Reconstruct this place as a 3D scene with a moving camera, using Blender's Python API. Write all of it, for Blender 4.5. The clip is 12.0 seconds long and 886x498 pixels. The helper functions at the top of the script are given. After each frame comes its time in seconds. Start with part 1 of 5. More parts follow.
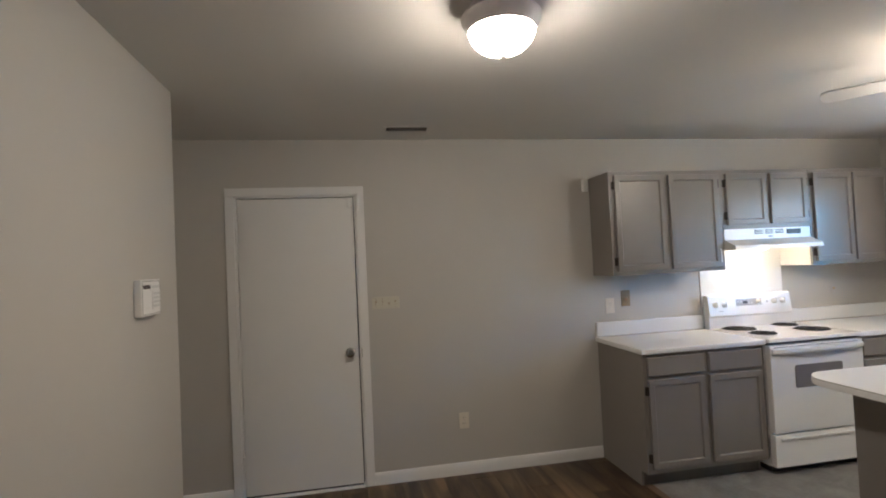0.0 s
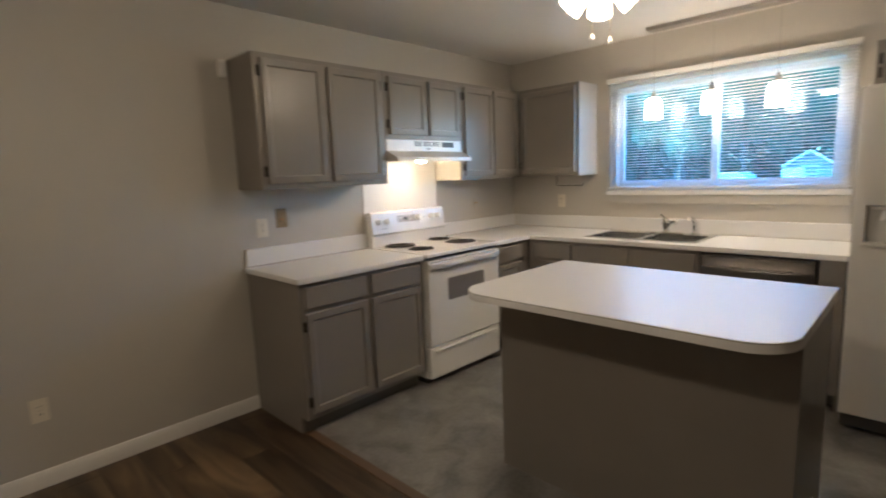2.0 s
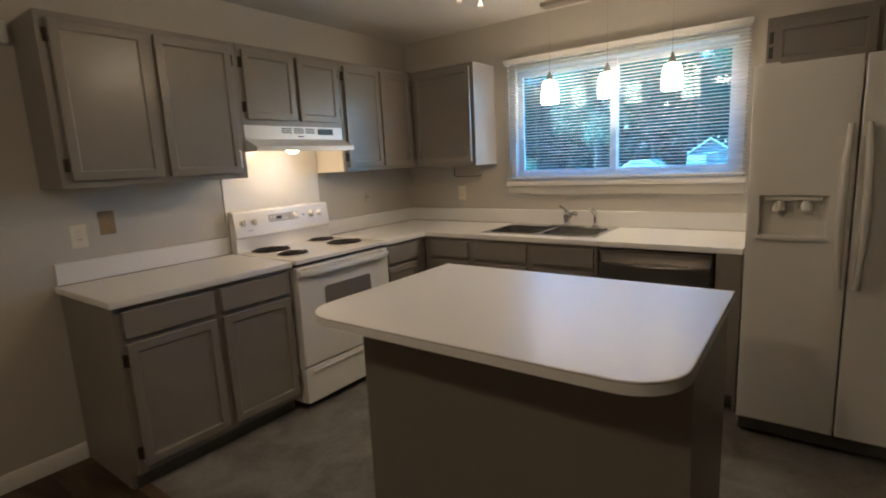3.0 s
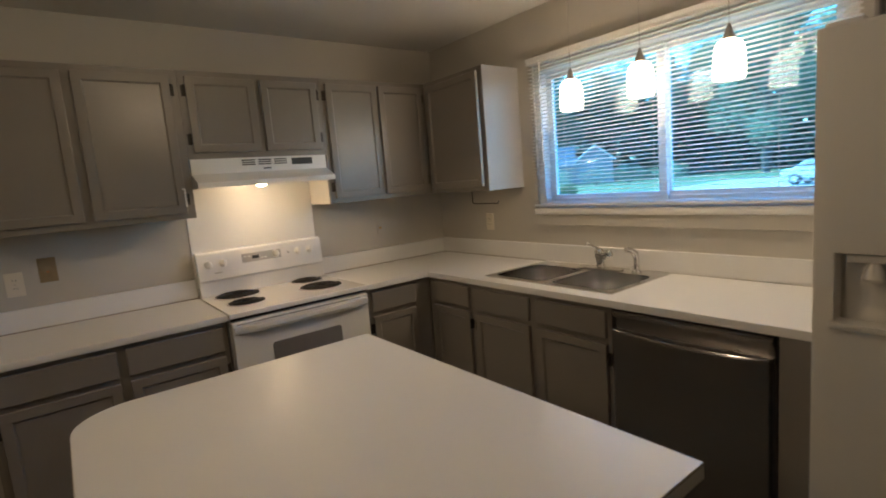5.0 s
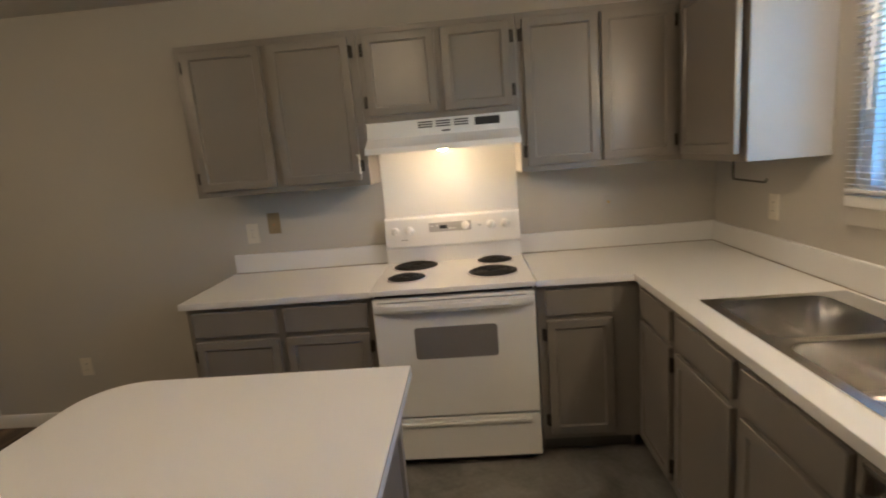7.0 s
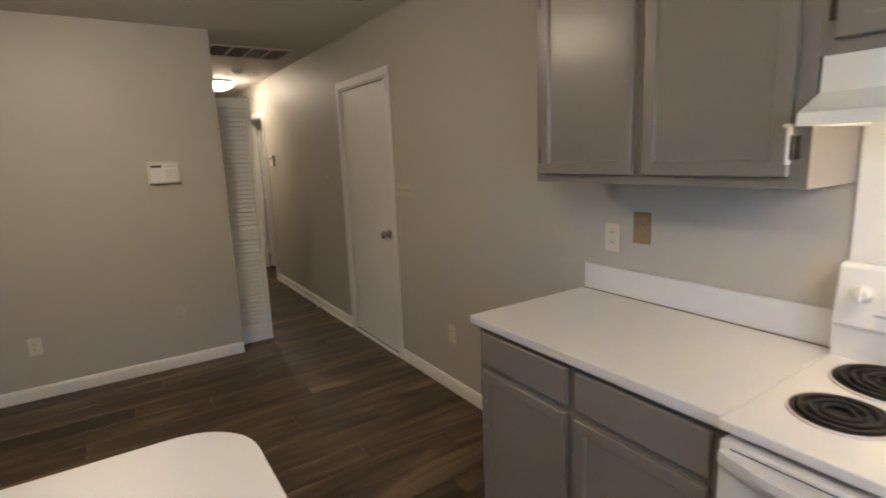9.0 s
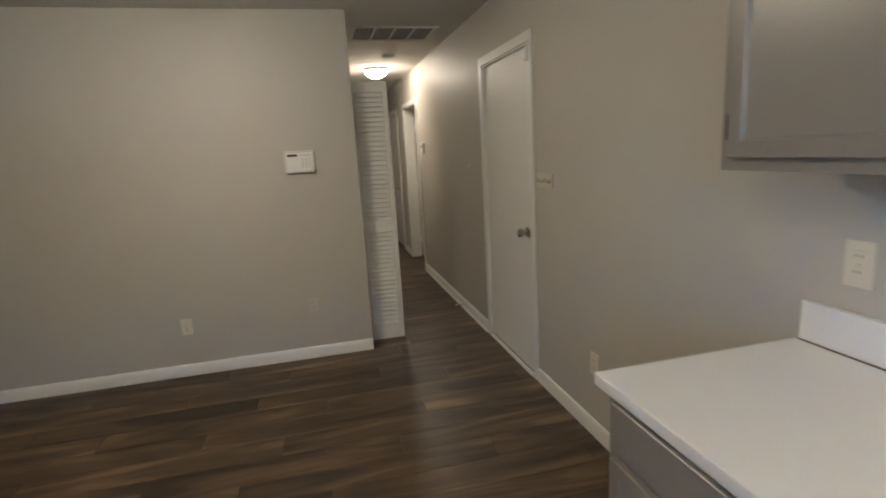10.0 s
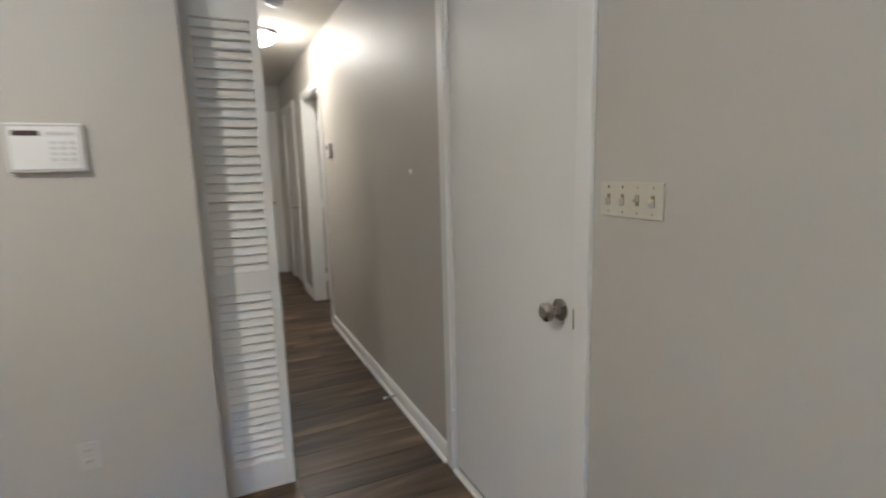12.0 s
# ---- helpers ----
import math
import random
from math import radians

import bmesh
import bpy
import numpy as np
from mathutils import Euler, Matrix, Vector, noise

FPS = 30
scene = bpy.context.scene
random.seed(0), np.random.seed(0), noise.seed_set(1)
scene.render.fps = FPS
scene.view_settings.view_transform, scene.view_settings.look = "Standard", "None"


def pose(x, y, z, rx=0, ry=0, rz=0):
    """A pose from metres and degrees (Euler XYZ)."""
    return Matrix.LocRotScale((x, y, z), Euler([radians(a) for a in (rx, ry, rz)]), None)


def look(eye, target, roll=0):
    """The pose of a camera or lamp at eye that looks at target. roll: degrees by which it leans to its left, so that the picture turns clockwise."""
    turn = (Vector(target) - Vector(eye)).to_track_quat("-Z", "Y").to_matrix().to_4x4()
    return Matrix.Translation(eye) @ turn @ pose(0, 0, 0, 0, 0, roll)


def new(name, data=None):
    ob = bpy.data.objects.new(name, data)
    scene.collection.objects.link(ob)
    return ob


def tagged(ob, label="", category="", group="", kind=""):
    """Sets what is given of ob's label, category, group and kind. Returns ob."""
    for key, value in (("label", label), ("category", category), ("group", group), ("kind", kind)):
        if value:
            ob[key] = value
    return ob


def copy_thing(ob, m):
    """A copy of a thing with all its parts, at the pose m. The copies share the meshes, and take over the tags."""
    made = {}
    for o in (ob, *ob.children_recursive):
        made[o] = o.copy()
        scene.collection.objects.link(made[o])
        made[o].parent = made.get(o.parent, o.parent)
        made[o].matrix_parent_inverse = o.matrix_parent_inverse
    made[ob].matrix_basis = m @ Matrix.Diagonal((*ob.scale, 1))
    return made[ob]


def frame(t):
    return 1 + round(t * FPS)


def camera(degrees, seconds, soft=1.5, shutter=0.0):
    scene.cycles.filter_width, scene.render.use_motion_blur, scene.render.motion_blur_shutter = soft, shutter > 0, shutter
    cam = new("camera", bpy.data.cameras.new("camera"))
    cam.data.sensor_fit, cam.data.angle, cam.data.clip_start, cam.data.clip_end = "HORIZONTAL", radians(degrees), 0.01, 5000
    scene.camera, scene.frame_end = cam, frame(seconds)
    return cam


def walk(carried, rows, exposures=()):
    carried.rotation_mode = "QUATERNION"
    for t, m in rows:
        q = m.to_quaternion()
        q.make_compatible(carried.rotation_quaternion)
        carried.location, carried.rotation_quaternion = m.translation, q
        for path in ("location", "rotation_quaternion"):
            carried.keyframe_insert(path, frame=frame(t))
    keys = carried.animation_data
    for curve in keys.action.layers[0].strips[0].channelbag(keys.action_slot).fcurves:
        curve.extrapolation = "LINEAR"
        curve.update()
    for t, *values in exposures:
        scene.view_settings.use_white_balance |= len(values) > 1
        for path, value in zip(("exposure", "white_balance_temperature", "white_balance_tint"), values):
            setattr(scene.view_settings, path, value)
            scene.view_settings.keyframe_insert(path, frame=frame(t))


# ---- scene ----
cam = camera(82.8, 12.0, soft=1.9, shutter=0.4)
PATH = [
    (0, (-2.747, -3.624, 1.536), (-2.388, -1.657, 1.593), -2.7),
    (0.5, (-2.664, -3.538, 1.491), (-2.288, -1.573, 1.472), -2.3),
    (1, (-2.573, -3.347, 1.462), (-1.849, -1.49, 1.294), -1.2),
    (1.5, (-2.459, -3.154, 1.446), (-1.32, -1.528, 1.201), -1.7),
    (2, (-2.246, -3.007, 1.43), (-0.833, -1.622, 1.14), -2.2),
    (2.5, (-1.999, -2.932, 1.415), (-0.407, -1.77, 1.073), -2.8),
    (4.5, (-0.87, -3.17, 1.487), (0.515, -1.758, 1.187), -4.1),
    (5, (-0.595, -3.181, 1.476), (0.605, -1.604, 1.205), -4.8),
    (5.5, (-0.287, -3.125, 1.502), (0.652, -1.386, 1.195), -4.7),
    (6, (-0.039, -3.068, 1.503), (0.639, -1.213, 1.187), -5.6),
    (6.5, (0.293, -3.024, 1.515), (0.501, -1.07, 1.141), -4.4),
    (7, (0.495, -2.865, 1.515), (0.372, -0.904, 1.142), -4.9),
    (7.5, (0.658, -2.604, 1.534), (-0.039, -0.76, 1.197), -6.0),
    (9.5, (0.365, -1.44, 1.485), (-1.435, -0.661, 1.097), -2.3),
    (10, (0.112, -1.253, 1.472), (-1.796, -0.791, 1.088), -3.3),
    (10.5, (-0.278, -1.125, 1.461), (-2.211, -0.807, 1.058), -2.1),
    (11, (-0.717, -1.057, 1.426), (-2.663, -0.708, 1.124), -2.7),
    (11.5, (-1.165, -0.968, 1.403), (-3.089, -0.517, 1.099), -2.5),
    (12, (-1.625, -0.899, 1.364), (-3.422, -0.082, 1.039), -1.5),
]
EXPO = [(0, 4.92, 4830, 10), (0.5, 5.0, 4830, 9), (1.0, 4.93, 4890, 9), (1.5, 4.73, 5180, 10), (2.0, 4.46, 5470, 10), (2.5, 4.15, 5760, 10), (4.5, 3.7, 5950, 10), (5.5, 3.68, 6160, 10), (6.5, 3.92, 6120, 10), (7.5, 4.35, 5770, 9), (9.5, 4.78, 5270, 8), (10, 4.94, 5060, 6), (10.5, 5.28, 4740, 6), (11, 5.28, 4590, 6), (11.5, 5.56, 4480, 7), (12, 5.52, 4510, 7)]
walk(cam, [(t, look(eye, target, roll)) for t, eye, target, roll in PATH], EXPO)

# ---- world and daylight ----
world = bpy.data.worlds.new("evening_sky")
scene.world = world
world.use_nodes = True
wn = world.node_tree
sky = wn.nodes.new("ShaderNodeTexSky")
sky.sky_type, sky.sun_disc = "NISHITA", False
sky.sun_elevation, sky.sun_rotation, sky.ozone_density = radians(39), radians(347), 4.0
wn.nodes["Background"].inputs["Strength"].default_value = 0.119
wn.links.new(sky.outputs["Color"], wn.nodes["Background"].inputs["Color"])
sun_data = bpy.data.lights.new("sun", "SUN")
sun_data.energy, sun_data.angle, sun_data.color = 1.5, radians(20), (1.0, 0.97, 0.92)
sun = new("sun", sun_data)
sun.matrix_world = look((0, 0, 30), (3.5, -15, 16.6))

WARM = (1.0, 0.73, 0.45)
L_DINING, L_FAN, L_PENDANT, L_HALL, L_HOOD = 4.7, 1.6, 1.55, 3.6, 4.3
L_MOUTH = 3.2   # the open mouths of the pendant shades


# ---- materials ----
def nodes_of(name):
    m = bpy.data.materials.new(name)
    m.use_nodes = True
    nt = m.node_tree
    return m, nt, nt.nodes["Principled BSDF"]


def surface(name, col, rough=0.5, metal=0.0, var=0.06, scale=2.5, grain=0.0, bump=0.0, bscale=150.0, spec=0.5, rvar=0.08, coat=0.0):
    """Paint, metal or plastic: colour drifts at a large scale and a fine one, gloss wanders, and fine relief."""
    m, nt, b = nodes_of(name)
    tc = nt.nodes.new("ShaderNodeTexCoord")
    n1 = nt.nodes.new("ShaderNodeTexNoise")
    n1.inputs["Scale"].default_value, n1.inputs["Detail"].default_value = scale, 5
    n2 = nt.nodes.new("ShaderNodeTexNoise")
    n2.inputs["Scale"].default_value, n2.inputs["Detail"].default_value = bscale, 3
    nt.links.new(tc.outputs["Object"], n1.inputs["Vector"])
    nt.links.new(tc.outputs["Object"], n2.inputs["Vector"])
    mix = nt.nodes.new("ShaderNodeMix")
    mix.data_type = "RGBA"
    lo = [max(0, c * (1 - var)) for c in col]
    hi = [min(1, c * (1 + var)) for c in col]
    mix.inputs[6].default_value, mix.inputs[7].default_value = (*lo, 1), (*hi, 1)
    add = nt.nodes.new("ShaderNodeMath")
    add.operation = "MULTIPLY_ADD"
    add.inputs[1].default_value = grain
    nt.links.new(n2.outputs["Fac"], add.inputs[0])
    nt.links.new(n1.outputs["Fac"], add.inputs[2])
    nt.links.new(add.outputs[0], mix.inputs[0])
    nt.links.new(mix.outputs[2], b.inputs["Base Color"])
    mr = nt.nodes.new("ShaderNodeMapRange")
    mr.inputs["To Min"].default_value, mr.inputs["To Max"].default_value = max(0.02, rough - rvar), min(1, rough + rvar)
    nt.links.new(n1.outputs["Fac"], mr.inputs["Value"])
    nt.links.new(mr.outputs[0], b.inputs["Roughness"])
    b.inputs["Metallic"].default_value, b.inputs["Specular IOR Level"].default_value = metal, spec
    b.inputs["Coat Weight"].default_value = coat
    if bump:
        bp = nt.nodes.new("ShaderNodeBump")
        bp.inputs["Strength"].default_value, bp.inputs["Distance"].default_value = bump, 0.002
        nt.links.new(n2.outputs["Fac"], bp.inputs["Height"])
        nt.links.new(bp.outputs["Normal"], b.inputs["Normal"])
    return m


def glow(name, col, strength):
    m, nt, b = nodes_of(name)
    b.inputs["Base Color"].default_value = (0.9, 0.88, 0.84, 1)
    b.inputs["Roughness"].default_value = 0.35
    b.inputs["Emission Color"].default_value = (*col, 1)
    b.inputs["Emission Strength"].default_value = strength
    return m


def wood_floor():
    m, nt, b = nodes_of("dark_wood_plank")
    tc = nt.nodes.new("ShaderNodeTexCoord")
    oi = nt.nodes.new("ShaderNodeObjectInfo")
    off = nt.nodes.new("ShaderNodeVectorMath")
    off.operation = "MULTIPLY_ADD"
    off.inputs[1].default_value = (1, 1, 1)
    sc = nt.nodes.new("ShaderNodeVectorMath")
    sc.operation = "SCALE"
    sc.inputs[0].default_value = (7.3, 19.1, 4.7)
    nt.links.new(oi.outputs["Random"], sc.inputs["Scale"])
    nt.links.new(tc.outputs["Object"], off.inputs[0])
    nt.links.new(sc.outputs[0], off.inputs[2])
    mp = nt.nodes.new("ShaderNodeMapping")
    mp.inputs["Scale"].default_value = (3.6, 0.55, 1)
    nt.links.new(off.outputs[0], mp.inputs["Vector"])
    n1 = nt.nodes.new("ShaderNodeTexNoise")
    n1.inputs["Scale"].default_value, n1.inputs["Detail"].default_value, n1.inputs["Distortion"].default_value = 1.9, 5, 1.3
    nt.links.new(mp.outputs[0], n1.inputs["Vector"])
    mp2 = nt.nodes.new("ShaderNodeMapping")
    mp2.inputs["Scale"].default_value = (60, 3, 1)
    nt.links.new(off.outputs[0], mp2.inputs["Vector"])
    n2 = nt.nodes.new("ShaderNodeTexNoise")
    n2.inputs["Scale"].default_value, n2.inputs["Detail"].default_value = 2.0, 4
    nt.links.new(mp2.outputs[0], n2.inputs["Vector"])
    a = nt.nodes.new("ShaderNodeMath")
    a.operation = "MULTIPLY_ADD"
    a.inputs[1].default_value = 0.10
    nt.links.new(n2.outputs["Fac"], a.inputs[0])
    nt.links.new(n1.outputs["Fac"], a.inputs[2])
    a2 = nt.nodes.new("ShaderNodeMath")
    a2.operation = "MULTIPLY_ADD"
    a2.inputs[1].default_value = 0.06
    nt.links.new(oi.outputs["Random"], a2.inputs[0])
    nt.links.new(a.outputs[0], a2.inputs[2])
    r = nt.nodes.new("ShaderNodeValToRGB")
    e = r.color_ramp.elements
    e[0].position, e[0].color = 0.43, (0.027, 0.0163, 0.0092, 1)
    e[1].position, e[1].color = 0.79, (0.190, 0.128, 0.066, 1)
    for p, c in ((0.53, (0.058, 0.0372, 0.020, 1)), (0.66, (0.098, 0.063, 0.033, 1))):
        el = e.new(p)
        el.color = c
    nt.links.new(a2.outputs[0], r.inputs["Fac"])
    nt.links.new(r.outputs["Color"], b.inputs["Base Color"])
    mr = nt.nodes.new("ShaderNodeMapRange")
    mr.inputs["To Min"].default_value, mr.inputs["To Max"].default_value = 0.34, 0.52
    nt.links.new(n2.outputs["Fac"], mr.inputs["Value"])
    nt.links.new(mr.outputs[0], b.inputs["Roughness"])
    bp = nt.nodes.new("ShaderNodeBump")
    bp.inputs["Strength"].default_value, bp.inputs["Distance"].default_value = 0.25, 0.001
    nt.links.new(n2.outputs["Fac"], bp.inputs["Height"])
    nt.links.new(bp.outputs["Normal"], b.inputs["Normal"])
    return m


def vinyl_floor():
    m, nt, b = nodes_of("grey_stone_vinyl")
    tc = nt.nodes.new("ShaderNodeTexCoord")
    n1 = nt.nodes.new("ShaderNodeTexNoise")
    n1.inputs["Scale"].default_value, n1.inputs["Detail"].default_value, n1.inputs["Distortion"].default_value = 4.5, 8, 0.8
    n2 = nt.nodes.new("ShaderNodeTexNoise")
    n2.inputs["Scale"].default_value, n2.inputs["Detail"].default_value = 45, 6
    for n in (n1, n2):
        nt.links.new(tc.outputs["Object"], n.inputs["Vector"])
    a = nt.nodes.new("ShaderNodeMath")
    a.operation = "MULTIPLY_ADD"
    a.inputs[1].default_value = 0.3
    nt.links.new(n2.outputs["Fac"], a.inputs[0])
    nt.links.new(n1.outputs["Fac"], a.inputs[2])
    r = nt.nodes.new("ShaderNodeValToRGB")
    e = r.color_ramp.elements
    e[0].position, e[0].color = 0.45, (0.130, 0.125, 0.117, 1)
    e[1].position, e[1].color = 0.90, (0.298, 0.288, 0.268, 1)
    nt.links.new(a.outputs[0], r.inputs["Fac"])
    nt.links.new(r.outputs["Color"], b.inputs["Base Color"])
    mr = nt.nodes.new("ShaderNodeMapRange")
    mr.inputs["To Min"].default_value, mr.inputs["To Max"].default_value = 0.32, 0.5
    nt.links.new(n1.outputs["Fac"], mr.inputs["Value"])
    nt.links.new(mr.outputs[0], b.inputs["Roughness"])
    bp = nt.nodes.new("ShaderNodeBump")
    bp.inputs["Strength"].default_value, bp.inputs["Distance"].default_value = 0.15, 0.001
    nt.links.new(n2.outputs["Fac"], bp.inputs["Height"])
    nt.links.new(bp.outputs["Normal"], b.inputs["Normal"])
    return m


def painted_wood(name, col, rough):
    """Brushed-on satin paint over wood: upright brush streaks, slow waves in the gloss, worn paler edges of colour."""
    m = surface(name, col, rough, var=0.09, scale=3.5, grain=0.1, rvar=0.07, bscale=60)
    nt = m.node_tree
    b = nt.nodes["Principled BSDF"]
    tc = nt.nodes.new("ShaderNodeTexCoord")
    last = None
    for stretch, scale, strength, dist in (((1, 1, 0.35), 7.0, 0.2, 0.003), ((1, 1, 0.05), 130.0, 0.2, 0.0006)):
        mp = nt.nodes.new("ShaderNodeMapping")
        mp.inputs["Scale"].default_value = stretch
        n = nt.nodes.new("ShaderNodeTexNoise")
        n.inputs["Scale"].default_value, n.inputs["Detail"].default_value = scale, 2
        bp = nt.nodes.new("ShaderNodeBump")
        bp.inputs["Strength"].default_value, bp.inputs["Distance"].default_value = strength, dist
        nt.links.new(tc.outputs["Object"], mp.inputs["Vector"])
        nt.links.new(mp.outputs[0], n.inputs["Vector"])
        nt.links.new(n.outputs["Fac"], bp.inputs["Height"])
        if last:
            nt.links.new(last.outputs["Normal"], bp.inputs["Normal"])
        last = bp
    nt.links.new(last.outputs["Normal"], b.inputs["Normal"])
    return m


def pane_glass():
    m = bpy.data.materials.new("window_glass")
    m.use_nodes = True
    nt = m.node_tree
    nt.nodes.remove(nt.nodes["Principled BSDF"])
    t = nt.nodes.new("ShaderNodeBsdfTransparent")
    # strong blue tint puts the cool daylight cast into the glass colour
    t.inputs["Color"].default_value = (0.54, 0.86, 1.0, 1)
    g = nt.nodes.new("ShaderNodeBsdfGlossy")
    g.inputs["Roughness"].default_value = 0.01
    lw = nt.nodes.new("ShaderNodeLayerWeight")
    pw = nt.nodes.new("ShaderNodeMath")
    pw.operation = "POWER"
    pw.inputs[1].default_value = 5.0
    nt.links.new(lw.outputs["Facing"], pw.inputs[0])
    f = nt.nodes.new("ShaderNodeMath")
    f.operation = "MULTIPLY_ADD"
    f.inputs[1].default_value, f.inputs[2].default_value = 0.95, 0.042
    nt.links.new(pw.outputs[0], f.inputs[0])
    mx = nt.nodes.new("ShaderNodeMixShader")
    nt.links.new(f.outputs[0], mx.inputs["Fac"])
    nt.links.new(t.outputs[0], mx.inputs[1])
    nt.links.new(g.outputs[0], mx.inputs[2])
    nt.links.new(mx.outputs[0], nt.nodes["Material Output"].inputs["Surface"])
    return m


WALL = surface("greige_wall_paint", (0.487, 0.461, 0.411), 0.53, var=0.05, scale=2.1, grain=0.15, bump=0.12, bscale=220)
CEIL = surface("ceiling_paint", (0.66, 0.635, 0.59), 0.85, var=0.03, scale=1.5, grain=0.2, bump=0.3, bscale=160)
TRIM = surface("white_trim_paint", (0.76, 0.745, 0.71), 0.38, var=0.04, scale=5, bump=0.05, bscale=90)
DOORP = surface("white_door_paint", (0.74, 0.725, 0.69), 0.42, var=0.035, scale=3, bump=0.05, bscale=120)
CABSIDE = surface("grey_cabinet_side_paint", (0.225, 0.204, 0.182), 0.36, var=0.08, scale=3.5, grain=0.1, bump=0.05, bscale=90)
CAB = painted_wood("grey_cabinet_paint", (0.225, 0.204, 0.182), 0.31)
CABIN = surface("cream_cabinet_interior", (0.76, 0.725, 0.655), 0.5, var=0.05, scale=5)
KICK = surface("dark_toe_kick", (0.12, 0.112, 0.105), 0.6, var=0.1, scale=6)
LAM = surface("white_laminate", (0.74, 0.735, 0.725), 0.36, var=0.02, scale=3, grain=0.0, rvar=0.03)
ENAM = surface("white_enamel", (0.80, 0.79, 0.765), 0.22, var=0.02, scale=4, spec=0.6)
FRIDGE = surface("white_textured_steel", (0.78, 0.76, 0.72), 0.36, var=0.025, scale=3, bump=0.25, bscale=260)
PLAST = surface("white_plastic", (0.78, 0.77, 0.74), 0.35, var=0.02, scale=8)
CREAM = surface("cream_plastic", (0.56, 0.53, 0.43), 0.4, var=0.04, scale=9)
TAN = surface("tan_plate_and_slot_shade", (0.26, 0.19, 0.10), 0.6, var=0.2, scale=25, grain=0.2)
DARK = surface("dark_plastic", (0.02, 0.02, 0.022), 0.4, var=0.15, scale=9)
BRONZE = surface("dark_bronze_hinge", (0.045, 0.038, 0.032), 0.45, metal=0.6, var=0.2, scale=20)
NICKEL = surface("satin_nickel", (0.42, 0.39, 0.35), 0.28, metal=1.0, var=0.06, scale=14)
RINGM = surface("brushed_pewter", (0.64, 0.60, 0.60), 0.42, metal=0.2, var=0.08, scale=10)
PEWTER = surface("dark_pewter", (0.36, 0.34, 0.31), 0.36, metal=0.75, var=0.08, scale=10)
BRASS = surface("aged_brass", (0.55, 0.40, 0.19), 0.3, metal=1.0, var=0.1, scale=12)
COIL = surface("burner_coil", (0.016, 0.013, 0.011), 0.7, var=0.3, scale=30)
CHROME = surface("chrome", (0.66, 0.65, 0.63), 0.12, metal=1.0, var=0.03, scale=10, rvar=0.05)
STEEL = surface("stainless_steel", (0.67, 0.66, 0.645), 0.165, metal=1.0, var=0.03, scale=5, rvar=0.025)
STEELD = surface("dark_stainless_front", (0.23, 0.22, 0.214), 0.29, metal=0.85, var=0.05, scale=2.5, rvar=0.03)
OVENG = surface("oven_window_glass", (0.20, 0.19, 0.185), 0.16, var=0.08, scale=12, spec=0.6)
GREYP = surface("grey_control_panel", (0.42, 0.41, 0.385), 0.4, var=0.04, scale=10)
VINYLW = surface("white_window_vinyl", (0.80, 0.80, 0.79), 0.35, var=0.02, scale=6)
SLAT = surface("white_blind_slat", (0.71, 0.71, 0.69), 0.4, var=0.03, scale=6)
WOOD = wood_floor()
VINYL = vinyl_floor()
STRIP = surface("brown_transition_strip", (0.115, 0.07, 0.042), 0.45, var=0.25, scale=12, grain=0.3, bump=0.1)
GLASS = pane_glass()
SHADE_D = glow("lit_ceiling_bowl", WARM, L_DINING)
SHADE_F = glow("lit_fan_glass", WARM, L_FAN)
SHADE_P = glow("lit_pendant_glass", (1.0, 0.74, 0.465), L_PENDANT)
SHADE_H = glow("lit_hall_bowl", WARM, L_HALL)
MOUTH = glow("lit_shade_mouth", (1.0, 0.74, 0.465), L_MOUTH)
HOODL = glow("lit_hood_lens", (1.0, 0.69, 0.38), L_HOOD)


# ---- mesh helpers ----
def box(bm, x0, x1, y0, y1, z0, z1, bevel=0.0, seg=2):
    m = Matrix.LocRotScale(((x0 + x1) / 2, (y0 + y1) / 2, (z0 + z1) / 2), None, (abs(x1 - x0), abs(y1 - y0), abs(z1 - z0)))
    vs = bmesh.ops.create_cube(bm, size=1.0, matrix=m)["verts"]
    if bevel:
        es = list({e for v in vs for e in v.link_edges})
        bmesh.ops.bevel(bm, geom=es, offset=bevel, segments=seg, profile=0.6, affect="EDGES")
    return bm


def B(*a, **k):
    return box(bmesh.new(), *a, **k)


def lathe(bm, profile, m=None, segs=32):
    """Turns (radius, height) pairs about z, placed by m."""
    m = m or Matrix()
    rings = []
    for r, z in profile:
        if r < 1e-6:
            rings.append([bm.verts.new(m @ Vector((0, 0, z)))])
        else:
            rings.append([bm.verts.new(m @ Vector((r * math.cos(2 * math.pi * i / segs), r * math.sin(2 * math.pi * i / segs), z))) for i in range(segs)])
    for a, b in zip(rings, rings[1:]):
        for i in range(segs):
            j = (i + 1) % segs
            if len(a) == 1 and len(b) > 1:
                bm.faces.new((a[0], b[j], b[i]))
            elif len(b) == 1 and len(a) > 1:
                bm.faces.new((a[i], a[j], b[0]))
            elif len(a) > 1:
                bm.faces.new((a[i], a[j], b[j], b[i]))
    for f in bm.faces:
        f.smooth = True
    bmesh.ops.recalc_face_normals(bm, faces=bm.faces[:])
    return bm


